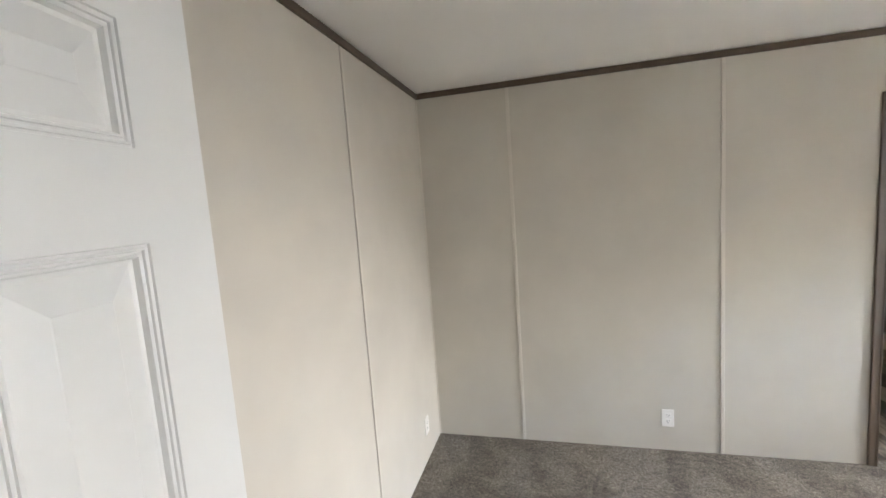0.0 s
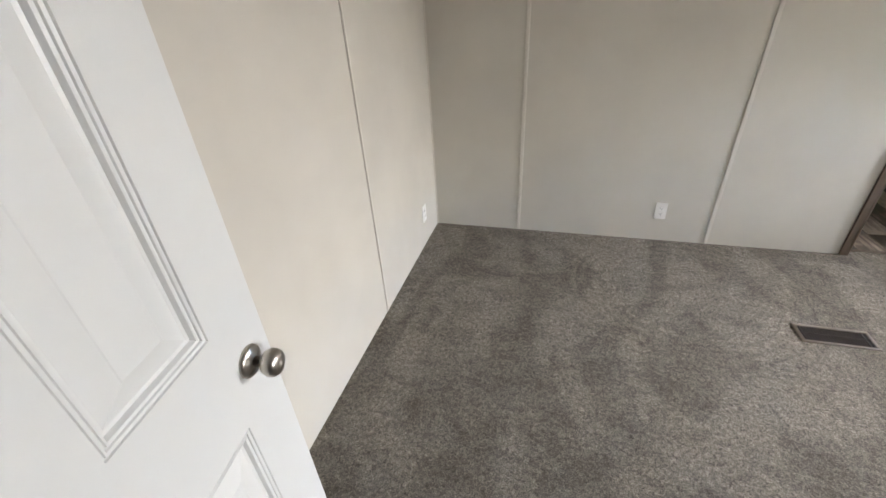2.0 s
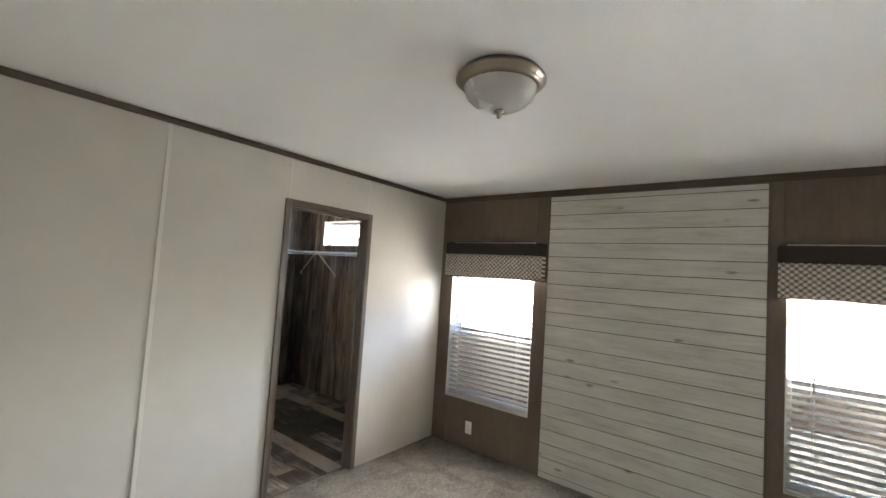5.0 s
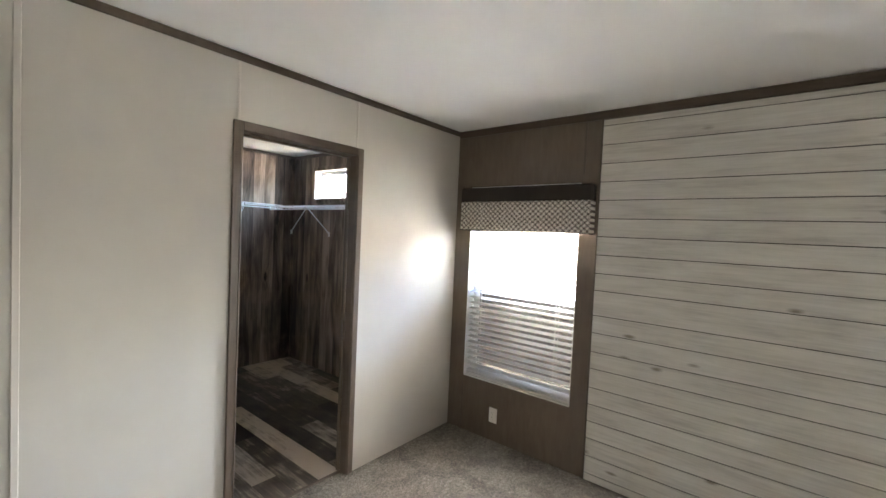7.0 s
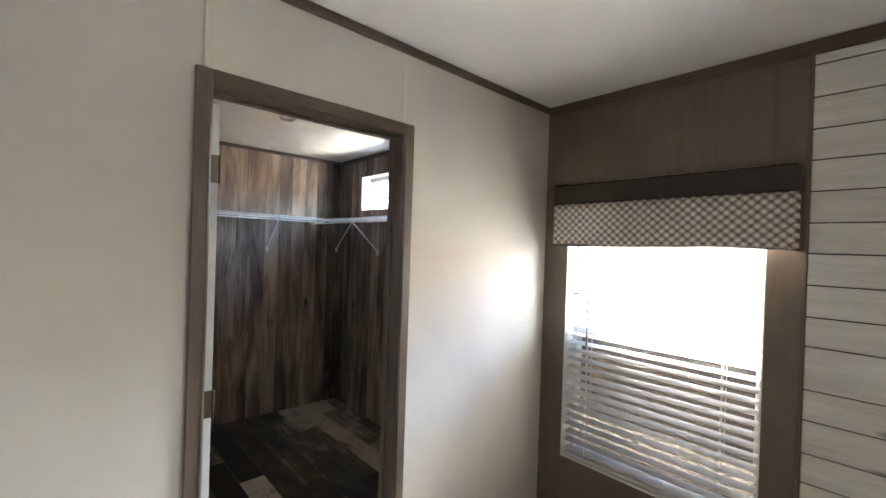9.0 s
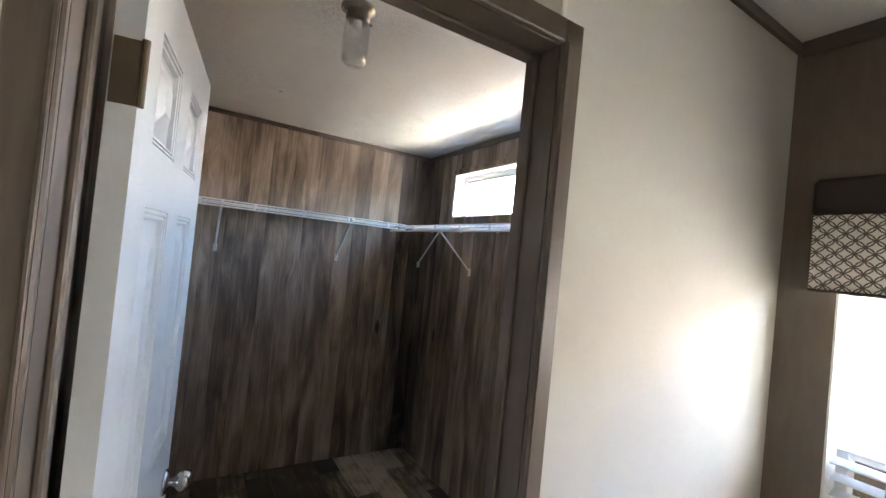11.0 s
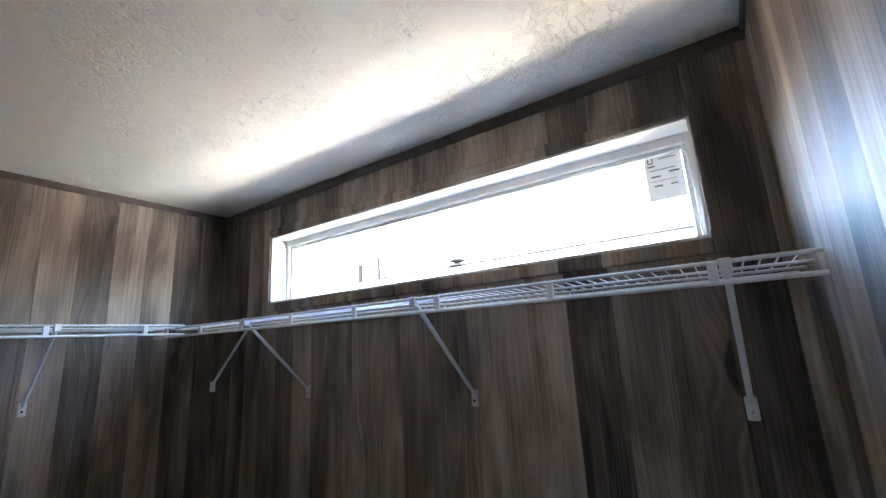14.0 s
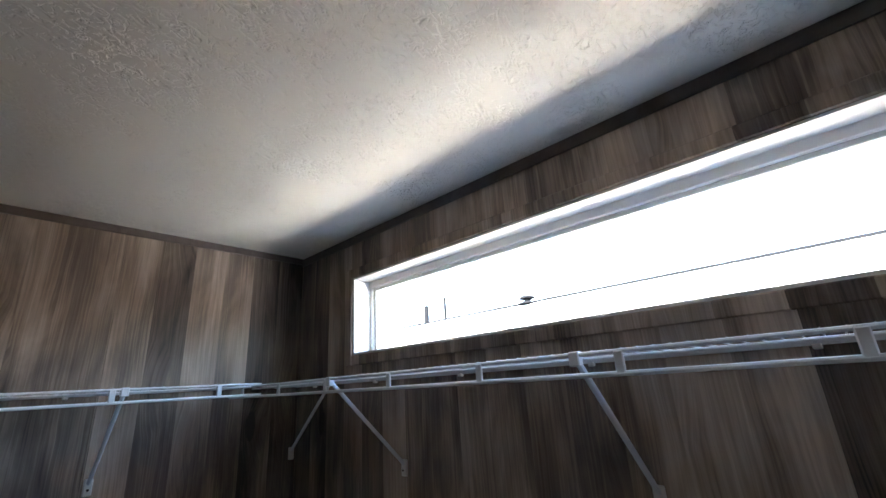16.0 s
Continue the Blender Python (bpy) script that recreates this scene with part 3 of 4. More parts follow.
def leaf_bmesh(width, height, panels, thick):
    """A moulded door leaf in its x-z plane, from x = 0 (free edge) to -width, the faces at y = 0 and -thick."""
    bm = bmesh.new()
    xs = sorted({-width, 0.0, *[-p[0] for p in panels], *[-p[1] for p in panels]})
    zs = sorted({0.0, height, *[p[2] for p in panels], *[p[3] for p in panels]})
    for face, sign in ((0.0, -1), (-thick, 1)):
        for i in range(len(xs) - 1):
            for k in range(len(zs) - 1):
                xm, zm = (xs[i] + xs[i + 1]) / 2, (zs[k] + zs[k + 1]) / 2
                hole = any(-p[1] < xm < -p[0] and p[2] < zm < p[3] for p in panels)
                if not hole:
                    bm.faces.new([bm.verts.new((x, face, z)) for x, z in ((xs[i], zs[k]), (xs[i + 1], zs[k]), (xs[i + 1], zs[k + 1]), (xs[i], zs[k + 1]))])
        for a, b, c, d in panels:
            rings = []
            for inset, deep in STEPS:
                y = face + sign * deep
                rings.append([bm.verts.new(p) for p in ((-b + inset, y, c + inset), (-a - inset, y, c + inset), (-a - inset, y, d - inset), (-b + inset, y, d - inset))])
            for r0, r1 in zip(rings, rings[1:]):
                for j in range(4):
                    bm.faces.new((r0[j], r0[(j + 1) % 4], r1[(j + 1) % 4], r1[j]))
            bm.faces.new(rings[-1])
    for x in (0.0, -width):
        bm.faces.new([bm.verts.new(p) for p in ((x, 0, 0), (x, -thick, 0), (x, -thick, height), (x, 0, height))])
    for z in (0.0, height):
        bm.faces.new([bm.verts.new(p) for p in ((0, 0, z), (-width, 0, z), (-width, -thick, z), (0, -thick, z))])
    bmesh.ops.remove_doubles(bm, verts=bm.verts[:], dist=0.0001)
    return bm


def knob_bmesh():
    rose = lathe([(0.0, 0.0), (0.033, 0.0), (0.033, 0.004), (0.028, 0.009), (0.016, 0.012), (0.014, 0.014), (0.0, 0.014)], 28, "X")
    ball = lathe([(0.0, 0.010), (0.011, 0.010), (0.011, 0.026), (0.017, 0.030), (0.024, 0.036), (0.0275, 0.045), (0.0265, 0.055), (0.022, 0.062), (0.012, 0.066), (0.0, 0.067)], 28, "X")
    return rose, ball


def panel_door(name, m, width, height, panels, label, knob_z, knob_in, metal, hinges, holes=False):
    ob = thing(name, m, label, "door")
    leaf = part("leaf", leaf_bmesh(width, height, panels, 0.035), M_WHITE, ob)
    for y, turn in ((0.0, 90), (-0.035, -90)):
        rose, ball = knob_bmesh()
        r = part("rose", rose, metal, ob, "brushed metal knob rose", True, pose(-knob_in, y, knob_z, 0, 0, turn))
        part("knob", ball, metal, ob, "round brushed metal door knob", True, pose(-knob_in, y, knob_z, 0, 0, turn))
        if holes:
            for s in (-0.020, 0.020):
                part("screw_hole", lathe([(0.0, 0.0), (0.0035, 0.0), (0.0035, 0.0012), (0.0, 0.0012)], 10, "X"), M_SLOT, r, at=pose(0.0085, s * 0.6, s))
    part("latch_plate", boxed(-0.0005, 0.0015, -0.029, -0.006, knob_z - 0.028, knob_z + 0.028, bevel=0.0005), metal, ob)
    for hz in hinges:
        h = part("hinge", boxed(-width - 0.002, -width, -0.033, -0.002, hz - 0.045, hz + 0.045, bevel=0.0006), M_BRONZE, ob, "dark bronze butt hinge")
        part("hinge_pin", rods([((-width - 0.004, 0.004, hz - 0.046), (-width - 0.004, 0.004, hz + 0.046))], 0.005, 10), M_BRONZE, h)
    return ob


def six_panels(width, stile, height, rows, half=0.052):
    mid = width / 2
    return [(a, b, z0, z1) for z0, z1 in rows for a, b in ((stile, mid - half), (mid + half, width - stile))]


# entry door, standing open into the room; local x runs from the hinge to the free edge
LEAF_W = 0.81
lx, ly = -0.140, 0.841
yaw = 97.6
panel_door("entry_door", pose(lx, ly, 0.012, 0, 0, yaw) @ Matrix.Diagonal((1, -1, 1, 1)), LEAF_W, 2.02,
           six_panels(LEAF_W, 0.132, 2.02, ((0.20, 0.779), (1.006, 1.630), (1.760, 1.930)), 0.063),
           "white six-panel interior door standing open over carpet", 0.892, 0.068, M_SATIN, (0.25, 1.0, 1.8), True)
# closet door, folded back into the closet
CLW = 0.665
cyaw = math.degrees(math.atan2(0.992, 0.123))
panel_door("closet_door", pose(2.303, 3.775, 0.012, 0, 0, cyaw) @ Matrix.Diagonal((1, -1, 1, 1)), CLW, 2.005,
           six_panels(CLW, 0.10, 2.005, ((0.22, 0.845), (1.055, 1.62), (1.72, 1.90))),
           "white six-panel closet door swung back against wood wall", 0.915, 0.06, M_CHROME, (0.28, 1.03, 1.795))


# ---- bedroom windows ----
def window_unit(name, y0, y1, z0, z1, x, deep, rail, label, f=0.035):
    """A white vinyl window set at the outer side of the wall; x is the inner wall face."""
    ob = thing(name, Matrix(), label, "window")
    tagged(ob, kind="structure")
    g = x + deep
    fr = part("window_frame", boxed(g - 0.03, g + 0.03, y0, y0 + f, z0, z1, bevel=0.003), M_PLASTIC, ob)
    part("window_frame", boxed(g - 0.03, g + 0.03, y1 - f, y1, z0, z1, bevel=0.003), M_PLASTIC, ob)
    part("window_frame", boxed(g - 0.03, g + 0.03, y0 + f, y1 - f, z1 - max(f, 0.034), z1, bevel=0.003), M_PLASTIC, ob)
    part("window_frame", boxed(g - 0.03, g + 0.03, y0 + f, y1 - f, z0, z0 + f, bevel=0.003), M_PLASTIC, ob)
    cuts = [z0 + f, z1 - f] if rail is None else [z0 + f, rail, z1 - f]
    if rail is not None:
        part("meeting_rail", boxed(g - 0.018, g + 0.018, y0 + f, y1 - f, rail - 0.012, rail + 0.012, bevel=0.003), M_PLASTIC, ob)
    for a, b in zip(cuts, cuts[1:]):
        pane = part("pane", boxed(g - 0.002, g + 0.002, y0 + f, y1 - f, a, b), M_GLASS, ob, "clear glass pane")
        pane.visible_shadow = False
    if rail is not None:
        part("insect_screen", boxed(g + 0.022, g + 0.0226, y0 + f, y1 - f, z0 + f, rail), M_SCREEN, ob, "dark insect screen over the lower sash")
    # white liner of the opening
    t = 0.006
    part("liner", boxed(x + 0.001, g - 0.03, y0, y0 + t, z0, z1), M_PLASTIC, ob)
    part("liner", boxed(x + 0.001, g - 0.03, y1 - t, y1, z0, z1), M_PLASTIC, ob)
    part("liner", boxed(x + 0.001, g - 0.03, y0 + t, y1 - t, z1 - t, z1), M_PLASTIC, ob)
    part("window_sill", boxed(x - 0.003, g - 0.03, y0 + t, y1 - t, z0, z0 + t + 0.003), M_PLASTIC, ob)
    return ob


for i, (y0, y1) in enumerate(WIN_Y):
    window_unit("window_%d" % (i + 1), y0, y1, WZ0, WZ1, E, 0.115, 1.135, "white vinyl single-hung window behind blinds")


def window_casing(name, y0, y1, z0, z1, m, w, label, proud):
    ob = thing(name, Matrix(), label, "window casing")
    tagged(ob, kind="structure")
    x0, x1 = E - proud, E
    part("side_casing", boxed(x0, x1, y0 - w, y0, z0 - w, z1 + w, bevel=0.003), m, ob)
    part("side_casing", boxed(x0, x1, y1, y1 + w, z0 - w, z1 + w, bevel=0.003), m, ob)
    part("head_casing", boxed(x0, x1, y0, y1, z1, z1 + w, bevel=0.003), m, ob)
    part("sill_casing", boxed(x0, x1, y0, y1, z0 - w, z0, bevel=0.003), m, ob)


# ---- blinds ----
def blind(y0, y1):
    ob = thing("window_blind", Matrix.Translation((E + 0.036, (y0 + y1) / 2, WZ0)), "white two-inch slat blind lowered in the window", "blind", "bedroom blinds")
    w = (y1 - y0) / 2 - 0.014
    bm = bmesh.new()
    n = 6
    top, low = [], []
    for i in range(n + 1):
        u = -0.025 + 0.05 * i / n
        zc = 0.0025 * (1 - (u / 0.025) ** 2)
        for row, dz in ((top, 0.0014), (low, -0.0014)):
            row.append([bm.verts.new((u, s, zc + dz)) for s in (-w, w)])
    for i in range(n):
        for row in (top, low):
            bm.faces.new((row[i][0], row[i][1], row[i + 1][1], row[i + 1][0]))
        for e in (0, 1):
            bm.faces.new((top[i][e], top[i + 1][e], low[i + 1][e], low[i][e]))
    for i in (0, n):
        bm.faces.new((top[i][0], top[i][1], low[i][1], low[i][0]))
    me = mesh_from("slat", bm, M_SLAT)
    pitch = 0.0455
    count = int((WZ1 - WZ0 - 0.09) / pitch)
    for i in range(count):
        s = new("slat", me)
        s.parent = ob
        s.matrix_basis = pose(0, random.uniform(-0.002, 0.002), 0.045 + pitch * i, 0, -10 + random.uniform(-0.5, 0.5), 0)
    part("bottom_rail", boxed(-0.025, 0.025, -w, w, 0.012, 0.028, bevel=0.003), M_SLAT, ob)
    part("head_rail", boxed(-0.028, 0.028, -w, w, WZ1 - WZ0 - 0.05, WZ1 - WZ0 - 0.008, bevel=0.002), M_PLASTIC, ob)
    for s in (-w * 0.72, w * 0.72):
        for x in (-0.026, 0.026):
            part("ladder_cord", rods([((x, s, 0.02), (x, s, WZ1 - WZ0 - 0.05))], 0.0011, 5), M_PLASTIC, ob)
        part("lift_cord", rods([((0.0, s + 0.012, 0.02), (0.0, s + 0.012, WZ1 - WZ0 - 0.05))], 0.0012, 5), M_PLASTIC, ob)
    part("tilt_wand", rods([((-0.034, w - 0.118, 0.62), (-0.030, w - 0.126, WZ1 - WZ0 - 0.04))], 0.004, 6), M_WAND, ob, "thin clear tilt wand")
    return ob


for y0, y1 in WIN_Y:
    blind(y0, y1)


# ---- valances ----
def valance(y0, y1):
    ob = thing("window_valance", Matrix(), "cream valance with brown trellis print and dark band", "valance", "bedroom valances")
    x1 = E - 0.002
    x0 = E - 0.072
    z0, z1, z2 = 1.612, 1.83, 1.937

    def sheet(za, zb, drop, wave, rows):
        """A cloth front with two returns to the wall, with thickness."""
        path = []
        n = 72
        path += [(x1 - (x1 - x0) * i / 5, y0) for i in range(5)]
        path += [(x0, y0 + (y1 - y0) * i / n) for i in range(n + 1)]
        path += [(x0 + (x1 - x0) * (i + 1) / 5, y1) for i in range(5)]
        bm = bmesh.new()
        outer, inner = [], []
        for k in range(rows + 1):
            f = k / rows
            ro, ri = [], []
            for x, y in path:
                hem = wave * (1 - f) * (0.35 * math.sin(y * 23.0) + 0.65 * math.sin(y * 9.3 + 0.7))
                lift = drop * (1 - f) * math.sin(y * 6.1 + 1.2)
                cx, cy = (x + hem, y) if abs(x - x0) < 1e-6 else (x, y)
                ro.append(bm.verts.new((cx, cy, za + (zb - za) * f + lift)))
                dx, dy = (0.003, 0.0) if abs(x - x0) < 1e-6 else (0.0, 0.003 if y < (y0 + y1) / 2 else -0.003)
                ri.append(bm.verts.new((cx + dx, cy + dy, za + (zb - za) * f + lift)))
            outer.append(ro)
            inner.append(ri)
        for rows_ in (outer, inner):
            for a, b in zip(rows_, rows_[1:]):
                for i in range(len(a) - 1):
                    bm.faces.new((a[i], a[i + 1], b[i + 1], b[i]))
        for o, i_ in ((outer[0], inner[0]), (outer[-1], inner[-1])):
            for i in range(len(o) - 1):
                bm.faces.new((o[i], o[i + 1], i_[i + 1], i_[i]))
        return bm

    part("skirt", sheet(z0, z1, 0.004, 0.010, 5), M_VALANCE, ob, "cream fabric with a brown trellis print", True)
    part("hem", sheet(z0 - 0.004, z0 + 0.003, 0.004, 0.010, 1), M_VALBAND, ob, "dark piped hem", True)
    top = part("band", boxed(x0 - 0.006, x1, y0 - 0.006, y1 + 0.006, z1 - 0.004, z2, bevel=0.012), M_VALBAND, ob, "dark brown padded band")
    return ob


valance(1.868, 2.902)
valance(-0.724, 0.310)


# ---- outlets, register, lamps ----
def outlet(name, m, label):
    """A duplex outlet; local -y points into the room."""
    ob = thing(name, m, label, "outlet", "wall outlets")
    part("cover_plate", boxed(-0.035, 0.035, -0.006, 0, -0.057, 0.057, bevel=0.002), M_PLASTIC, ob)
    for z in (-0.0195, 0.0195):
        so = part("socket", boxed(-0.017, 0.017, -0.008, -0.0055, z - 0.0145, z + 0.0145, bevel=0.001), M_PLASTIC, ob)
        for x in (-0.0065, 0.0065):
            part("slot", boxed(x - 0.001, x + 0.001, -0.0086, -0.0078, z - 0.002, z + 0.007), M_SLOT, so)
        part("ground_hole", boxed(-0.002, 0.002, -0.0086, -0.0078, z - 0.010, z - 0.006), M_SLOT, so)
    part("screw", lathe([(0.0, 0.0), (0.003, 0.0), (0.003, 0.001), (0.0, 0.001)], 10), M_PLASTIC, ob, at=pose(0, -0.006, 0, 90))
    return ob


outlet("wall_outlet", pose(1.089, N, 0.217), "white duplex outlet low on the beige wall")
outlet("wall_outlet", pose(W, 2.697, 0.232, 0, 0, 90), "white duplex outlet near the beige corner")
outlet("wall_outlet", pose(E, 2.558, 0.197, 0, 0, -90), "white duplex outlet under the window")


def register(x, y):
    ob = thing("floor_register", Matrix.Translation((x, y, 0.0)), "dark brown metal floor register set in carpet", "floor vent")
    a, b = 0.155, 0.064
    for x0, x1, y0, y1 in ((-a, a, -b, -b + 0.016), (-a, a, b - 0.016, b), (-a, -a + 0.016, -b + 0.016, b - 0.016), (a - 0.016, a, -b + 0.016, b - 0.016)):
        part("rim", boxed(x0, x1, y0, y1, 0.0, 0.009, bevel=0.002), M_NICKEL, ob, "worn metal rim")
    part("duct", boxed(-a + 0.016, a - 0.016, -b + 0.016, b - 0.016, 0.0005, 0.002), M_SLOT, ob, "dark duct behind the louvres")
    bm = boxed(-0.0022, 0.0022, -b + 0.017, b - 0.017, -0.003, 0.003)
    me = mesh_from("louvre", bm, M_VENT)
    for i in range(22):
        s = new("louvre", me)
        s.parent = ob
        s.matrix_basis = pose(-a + 0.026 + i * 0.0118, 0, 0.0055, 0, 25, 0)
    part("divider", boxed(-a + 0.016, a - 0.016, -0.003, 0.003, 0.0045, 0.0088), M_VENT, ob)
    return ob


register(1.757, 2.188)


def flush_lamp(x, y):
    ob = thing("ceiling_lamp", Matrix.Translation((x, y, H)) @ Matrix.Diagonal((1.06, 1.06, 0.97, 1)), "flush nickel ceiling lamp with alabaster glass bowl, unlit", "ceiling lamp")
    part("base_ring", lathe([(0.0, 0.0), (0.146, 0.0), (0.150, -0.012), (0.162, -0.020), (0.163, -0.029), (0.151, -0.034), (0.148, -0.044), (0.141, -0.052), (0.134, -0.056), (0.0, -0.050)], 56), M_NICKEL, ob, "brushed nickel stepped ring", True)
    prof = [(0.131, -0.047), (0.131, -0.056)]
    prof += [(0.129 * math.cos(a), -0.058 - 0.088 * math.sin(a)) for a in [i * math.pi / 2 / 12 for i in range(1, 12)]]
    prof += [(0.003, -0.146)]
    part("glass_bowl", lathe([(0.001, -0.047)] + prof, 56), M_DOME, ob, "frosted alabaster glass bowl", True)
    part("finial", lathe([(0.0, -0.144), (0.019, -0.145), (0.019, -0.150), (0.010, -0.156), (0.007, -0.162), (0.009, -0.168), (0.006, -0.175), (0.0, -0.177)], 20), M_NICKEL, ob, "nickel finial", True)
    return ob


flush_lamp(1.902, 1.183)


def jar_lamp(x, y):
    ob = thing("closet_lamp", Matrix.Translation((x, y, H)), "small closet ceiling lamp with clear jar glass, unlit", "ceiling lamp")
    part("holder", lathe([(0.0, 0.0), (0.058, 0.0), (0.058, -0.008), (0.046, -0.014), (0.040, -0.020), (0.040, -0.040), (0.034, -0.046), (0.0, -0.046)], 32), M_NICKEL, ob, "metal lamp holder", True)
    prof = [(0.036, -0.044)]
    for i in range(9):
        z = -0.056 - i * 0.0135
        prof += [(0.0425, z), (0.0440, z - 0.006)]
    prof += [(0.041, -0.182), (0.034, -0.190), (0.0, -0.192), (0.0, -0.187)]
    prof += [(0.032, -0.185), (0.0385, -0.178), (0.0395, -0.06), (0.033, -0.044)]
    part("jar_glass", lathe(prof, 36), M_JAR, ob, "clear ribbed glass jar", True)
    part("lamp_socket", lathe([(0.0, -0.044), (0.015, -0.044), (0.015, -0.066), (0.013, -0.069), (0.0, -0.069)], 20), M_PLASTIC, ob, "white bulb socket", True)
    for a in (20, 200):
        part("thumb_screw", rods([((0.040 * math.cos(radians(a)), 0.040 * math.sin(radians(a)), -0.030), (0.060 * math.cos(radians(a)), 0.060 * math.sin(radians(a)), -0.030))], 0.004, 8), M_CHROME, ob)
    return ob


jar_lamp(2.705, 3.785)
tagged(part("ceiling_hook", lathe([(0.0, 0.0), (0.012, 0.0), (0.010, -0.006), (0.004, -0.010), (0.0, -0.010)], 16), M_PLASTIC, at=Matrix.Translation((2.626, 4.825, H))), "small white fitting on the closet ceiling", "ceiling fitting")

# ---- closet window ----
ty0, ty1, tz0, tz1 = TW
window_casing("trim_closet_window", ty0, ty1, tz0, tz1, M_CLOSET, 0.040, "dark wood-print casing round the high window", 0.007)
tw = window_unit("window_3", ty0, ty1, tz0, tz1, E + 0.002, 0.112, None, "white vinyl picture window high in the closet", 0.020)
for dy0, dy1, dz0, dz1 in ((ty0 + 0.020, ty0 + 0.032, tz0 + 0.020, tz1 - 0.020), (ty1 - 0.032, ty1 - 0.020, tz0 + 0.020, tz1 - 0.020), (ty0 + 0.032, ty1 - 0.032, tz1 - 0.048, tz1 - 0.034)):
    part("glazing_bead", boxed(E + 0.097, E + 0.111, dy0, dy1, dz0, dz1, bevel=0.002), M_PLASTIC, tw)
label_ob = thing("window_sticker", Matrix.Translation((E + 0.1105, 3.350, 2.180)), "pale energy label stuck on the window glass", "sticker")
part("paper", boxed(-0.0004, 0, -0.0475, 0.0475, -0.143, 0.0), M_STICKER, label_ob)
for y0, y1, z0, z1 in ((0.024, 0.038, -0.032, -0.029), (0.024, 0.0265, -0.029, -0.014), (0.0355, 0.038, -0.029, -0.014), (0.026, 0.036, -0.014, -0.011), (0.020, 0.040, -0.042, -0.038), (-0.036, 0.010, -0.022, -0.020), (-0.030, 0.006, -0.054, -0.052), (0.008, 0.036, -0.054, -0.052), (-0.038, -0.012, -0.066, -0.062), (0.010, 0.034, -0.074, -0.070), (-0.030, 0.036, -0.086, -0.085), (0.008, 0.030, -0.102, -0.098), (-0.030, -0.012, -0.102, -0.099)):
    part("print_bar", boxed(-0.0009, -0.0005, y0, y1, z0, z1), M_STICKER_INK, label_ob)


# ---- wire shelves ----
SHELF_Z, DEEP = 1.795, 0.297


def wire_shelf(name, m, length, brackets, label, ties):
    """A wire shelf in local coordinates: x along it, y from the wall (0) to its front (-DEEP), top at z = 0."""
    ob = thing(name, m, label, "wire shelf", "closet shelves")
    r = 0.0032
    part("front_rod", rods([((0, -DEEP, 0), (length, -DEEP, 0))], 0.004, 8), M_WIRE, ob)
    part("hang_rod", rods([((0, -DEEP - 0.002, -0.036), (length, -DEEP - 0.002, -0.036))], 0.0045, 8), M_WIRE, ob)
    for y in (-0.008, -0.11, -0.21):
        part("long_rod", rods([((0, y, -0.006), (length, y, -0.006))], r, 8), M_WIRE, ob)
    me = mesh_from("cross_wire", rods([((0, -0.004, 0), (0, -DEEP - 0.001, 0.0035))], 0.0017, 5), M_WIRE)
    n = int(length / 0.0254)
    for i in range(1, n):
        w = new("cross_wire", me)
        w.parent = ob
        w.matrix_basis = Matrix.Translation((length * i / n, 0, 0))
    for x in ties:
        if 0.02 < x < length:
            part("drop_tie", boxed(x - 0.008, x + 0.008, -DEEP - 0.006, -DEEP + 0.001, -0.037, 0.001, bevel=0.002), M_WIRE, ob)
    for x in [0.16 + 0.42 * i for i in range(int(length / 0.42))]:
        part("wall_clip", boxed(x - 0.007, x + 0.007, -0.016, 0, -0.016, 0.006, bevel=0.002), M_PLASTIC, ob)
    for x in brackets:
        br = part("bracket", rods([((x, -DEEP + 0.004, -0.006), (x, -0.008, -0.276))], 0.0062, 8), M_WIRE, ob, "white diagonal shelf brace")
        part("brace_foot", boxed(x - 0.012, x + 0.012, -0.012, 0, -0.312, -0.262, bevel=0.003), M_PLASTIC, br)
        part("brace_clip", boxed(x - 0.010, x + 0.010, -DEEP - 0.006, -DEEP + 0.012, -0.020, 0.006, bevel=0.002), M_WIRE, br)
        part("screw", lathe([(0.0, 0.0), (0.0035, 0.0), (0.0035, 0.0015), (0.0, 0.0015)], 10), M_CHROME, br, at=pose(x, -0.012, -0.294, 90))
    return ob


# east shelf: from the south wall north; north shelf: from the west wall to the east shelf
wire_shelf("wire_shelf", pose(E, CN - 0.003, SHELF_Z, 0, 0, -90), CN - CS - 0.006, [CN - 0.003 - y for y in (3.255, 3.945, 4.736)], "white wire shelf with hang rod under the high window", [CN - 0.003 - 3.275 - 0.2955 * i for i in range(8)])
wire_shelf("wire_shelf", pose(CW + 0.003, CN, SHELF_Z + 0.006, 0, 0, 0), E - DEEP - CW - 0.012, [x - CW for x in (2.418, 3.211)], "white wire shelf with hang rod on wood-print wall", [2.303 - CW + 0.2925 * i for i in range(6)])
corner_br = thing("shelf_brace", Matrix(), "white diagonal shelf brace in the closet corner", "shelf brace")
part("brace_rod", rods([((3.905, CN - 0.008, 1.527), (3.905, CN - 0.29, 1.782))], 0.0062, 8), M_WIRE, corner_br)
part("brace_foot", boxed(3.893, 3.917, CN - 0.012, CN, 1.489, 1.539, bevel=0.003), M_PLASTIC, corner_br)

# ---- outside ----
structure("ground", boxed(-600, 600, -600, 600, BASE - 0.5, BASE), M_GROUND, "dark brown bare soil between houses", "ground")


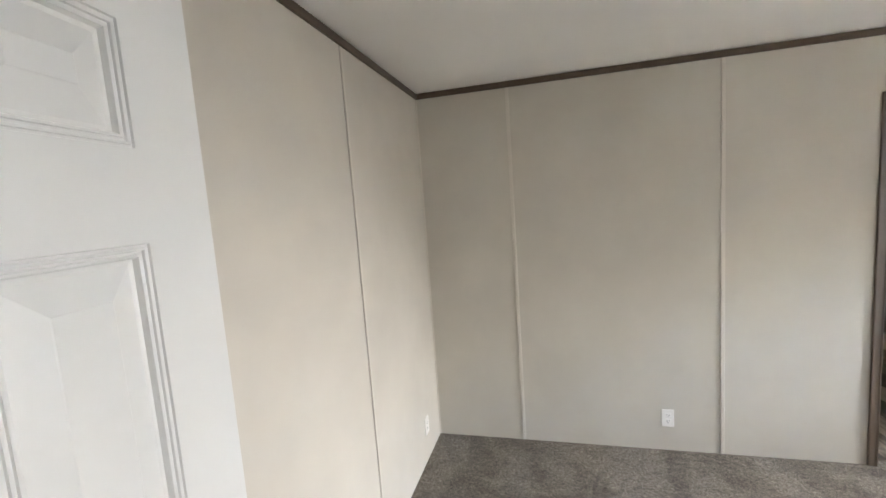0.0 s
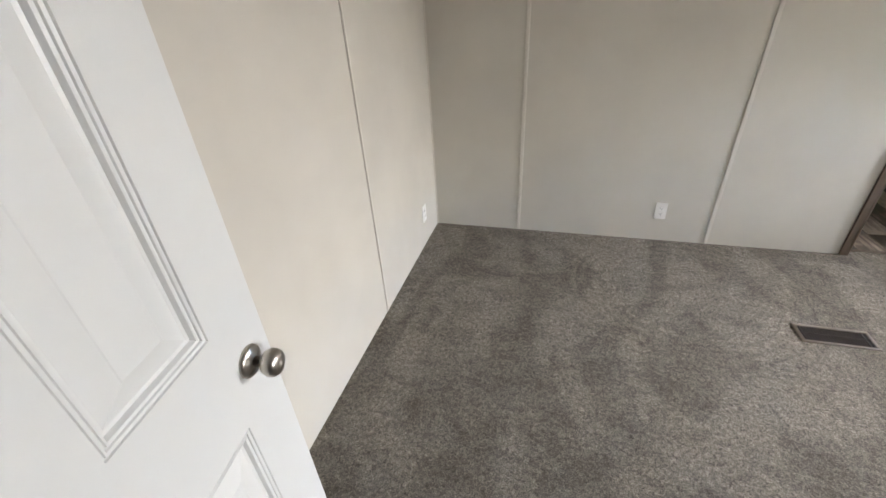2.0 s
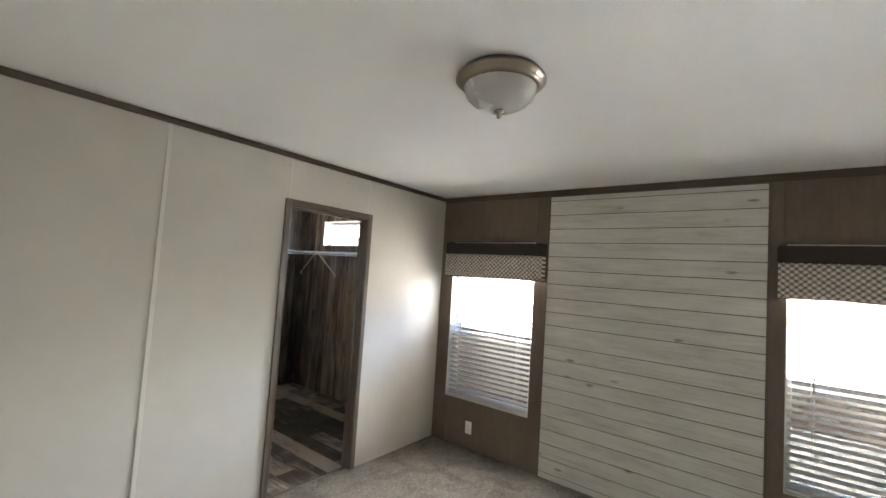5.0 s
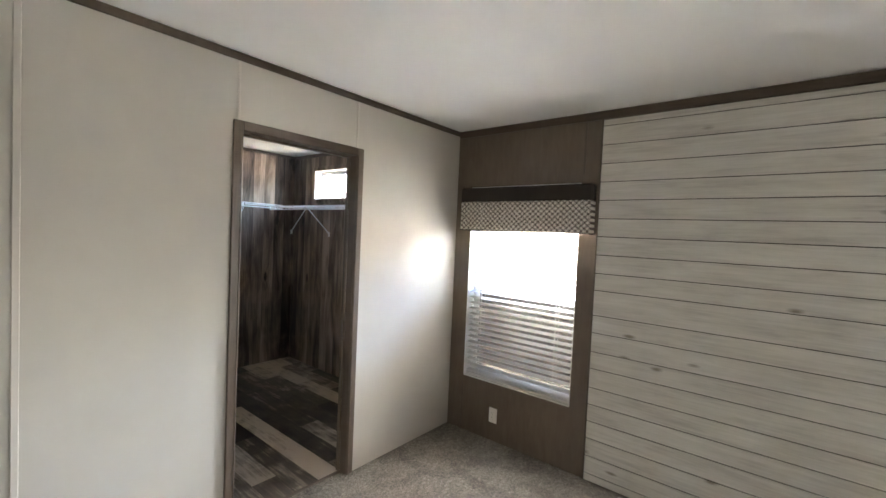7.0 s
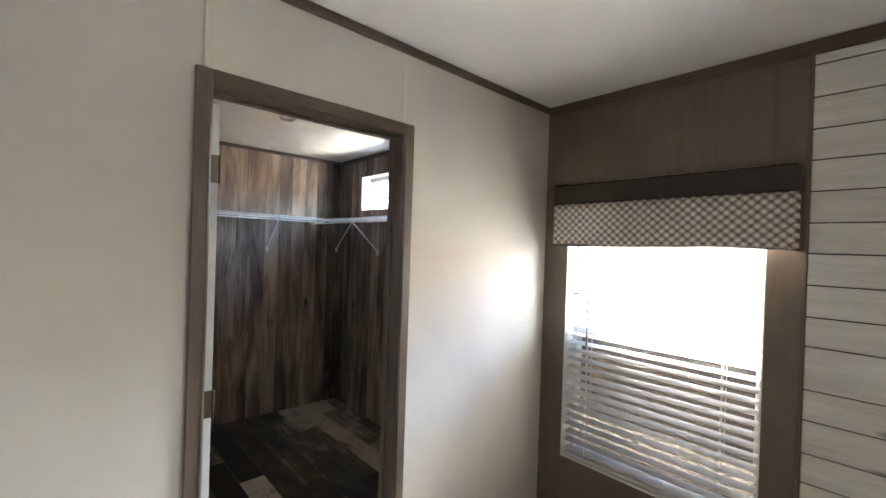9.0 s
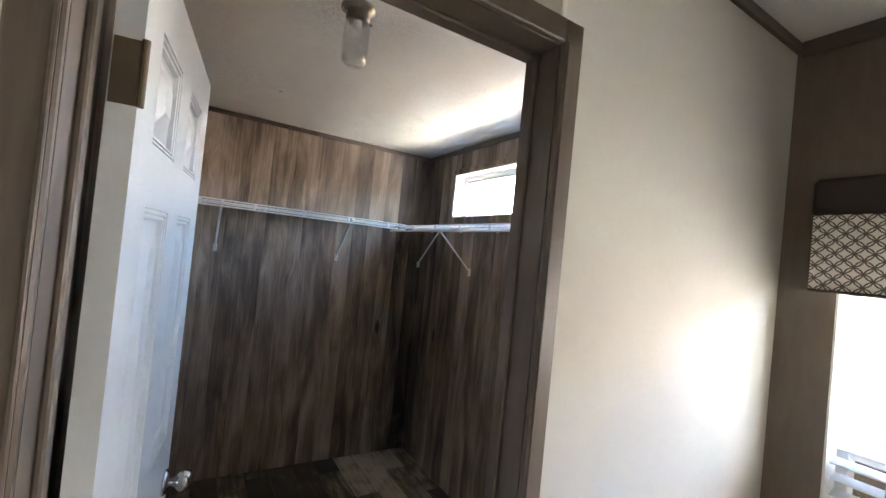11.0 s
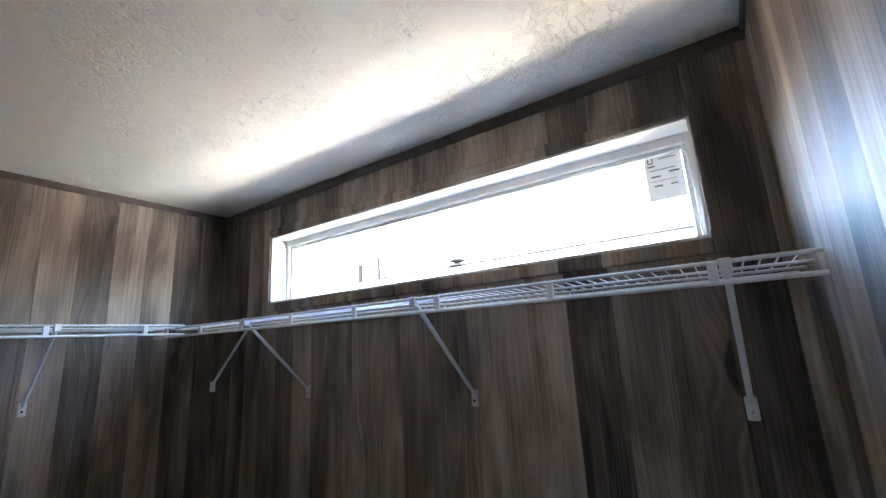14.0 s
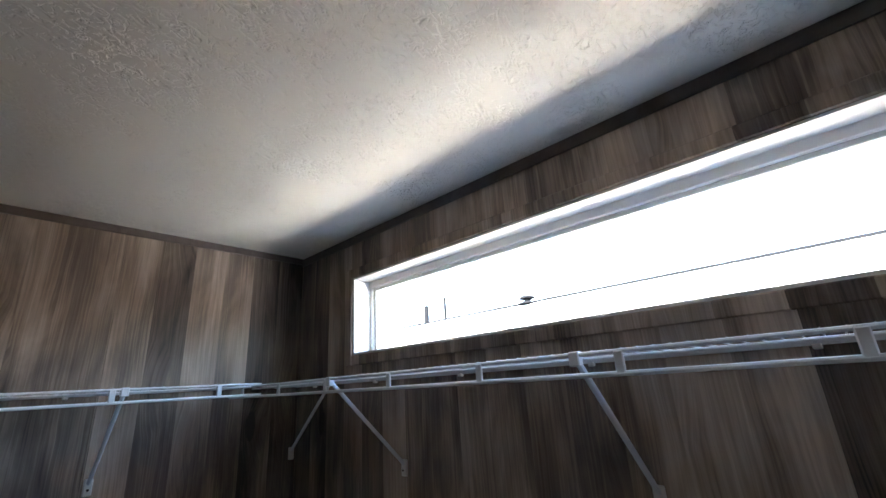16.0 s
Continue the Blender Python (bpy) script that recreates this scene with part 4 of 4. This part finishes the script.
# added pale slab: throws sunlight up through the bedroom windows
structure("pavement", boxed(6.3, 10.4, -40, 2.3, BASE, BASE + 0.05, bevel=0.01), M_BOUNCE_PALE, "pale sunlit slab added to bounce light into the bedroom", "pavement")
# added dark ground, keeps bounced sun off most of the closet ceiling
structure("ground_dim_strip", boxed(7.46, 10.4, 2.31, 60, BASE, BASE + 0.04, bevel=0.01), M_DIM_GROUND, "dark brown ground strip added to dim light into the closet", "ground")
# added reflector strip, its width set by the bright band on the closet ceiling
structure("ground_bounce_strip", boxed(6.62, 7.45, 2.31, 60, BASE, BASE + 0.05, bevel=0.01), M_BOUNCE_SANDY, "sandy sunlit strip added to light a band of closet ceiling", "pavement")


def neighbour(x0, x1, y0, y1):
    ob = thing("neighbour_house", Matrix(), "long tan neighbouring home with low pale roof", "house")
    zt = 2.75
    xm = (x0 + x1) / 2 - 0.3
    part("wall", boxed(x0, x1, y0, y1, BASE, zt), M_SIDING, ob)
    for i in range(14):
        z = BASE + 0.25 + i * 0.235
        part("siding_board", boxed(x0 - 0.014, x0, y0, y1, z, z + 0.228, bevel=0.004), M_SIDING, ob)
    bm = bmesh.new()
    ridge, eave = 3.80, 2.95
    a = [bm.verts.new((x0 - 0.35, y, eave)) for y in (y0 - 0.3, y1 + 0.3)]
    b = [bm.verts.new((xm, y, ridge)) for y in (y0 - 0.3, y1 + 0.3)]
    c = [bm.verts.new((x1 + 0.35, y, eave)) for y in (y0 - 0.3, y1 + 0.3)]
    a2 = [bm.verts.new((x0 - 0.35, y, eave - 0.16)) for y in (y0 - 0.3, y1 + 0.3)]
    c2 = [bm.verts.new((x1 + 0.35, y, eave - 0.16)) for y in (y0 - 0.3, y1 + 0.3)]
    for q in ((a, b), (b, c), (a2, a), (c, c2), (c2, a2)):
        bm.faces.new((q[0][0], q[0][1], q[1][1], q[1][0]))
    for e in (0, 1):
        bm.faces.new((a[e], b[e], c[e], c2[e], a2[e]))
    roof = part("roof", bm, M_ROOF, ob, "pale low-pitched roof")
    # shadow line of the ridge, modelled as a near-black strip
    part("ridge_shadow_strip", boxed(xm - 0.05, xm + 0.05, y0 - 0.3, y1 + 0.3, ridge - 0.02, ridge + 0.055, bevel=0.008), M_PIPE, roof, "dark strip for the shadow line along the ridge")
    for y, z, r in ((13.83, 4.42, 0.09), (12.94, 4.56, 0.05)):
        part("vent_pipe", rods([((xm, y, 3.7), (xm, y, z))], r, 12), M_PIPE, roof, "grey roof vent pipe")
    part("vent_cap", lathe([(0.0, 0.0), (0.26, 0.0), (0.24, 0.05), (0.10, 0.07), (0.10, 0.14), (0.24, 0.15), (0.18, 0.22), (0.0, 0.25)], 20), M_PIPE, roof, "grey roof vent cap", at=Matrix.Translation((xm, 9.75, 3.80)))
    return ob


neighbour(11.4, 15.6, -9.0, 24.0)

# ---- whitewashed boards on the bedroom's east wall ----
JOINTS = [0.001, 0.051, 0.166, 0.281, 0.395, 0.506, 0.616, 0.741, 0.851, 0.975, 1.089, 1.251, 1.362, 1.481, 1.599, 1.714, 1.832, 1.949, 2.065, 2.184, 2.305, 2.345]
ship = thing("board_cladding", Matrix.Translation((E, SY0, 0)), "whitewashed horizontal boards on the bedroom wall", "wall cladding")
tagged(ship, kind="structure")
part("backing", boxed(-0.004, 0, 0.0, SY1 - SY0, 0.001, 2.345), M_GAP, ship)
for z0, z1 in zip(JOINTS, JOINTS[1:]):
    part("board", boxed(-0.013, -0.004, 0.001, SY1 - SY0 - 0.001, z0 + 0.0025, z1 - 0.0025, bevel=0.002), M_SHIP, ship)

# ---- closet floor planks ----
PW, PL = 0.155, 0.92
plank_me = {}
col = 0
x = CW + 0.001
while x < E - 0.01:
    x1 = min(x + PW, E)
    y = N + 0.060 - PL * ((col * 0.37) % 1.0)
    while y < CN:
        a, b = max(y, N + 0.060), min(y + PL, CN)
        if b - a > 0.02:
            key = (round(b - a, 3), round(x1 - x, 3))
            if key not in plank_me:
                l, w = key
                plank_me[key] = mesh_from("floor_plank", boxed(-l / 2 + 0.0006, l / 2 - 0.0006, -w / 2 + 0.0006, w / 2 - 0.0006, -0.006, 0.0, bevel=0.0008), M_FLOORPLANK)
            p = new("floor_plank", plank_me[key])
            p.parent = closet_floor
            p.matrix_basis = pose((x + x1) / 2, (a + b) / 2, 0.0, 0, 0, 90)
        y += PL
    x = x1
    col += 1
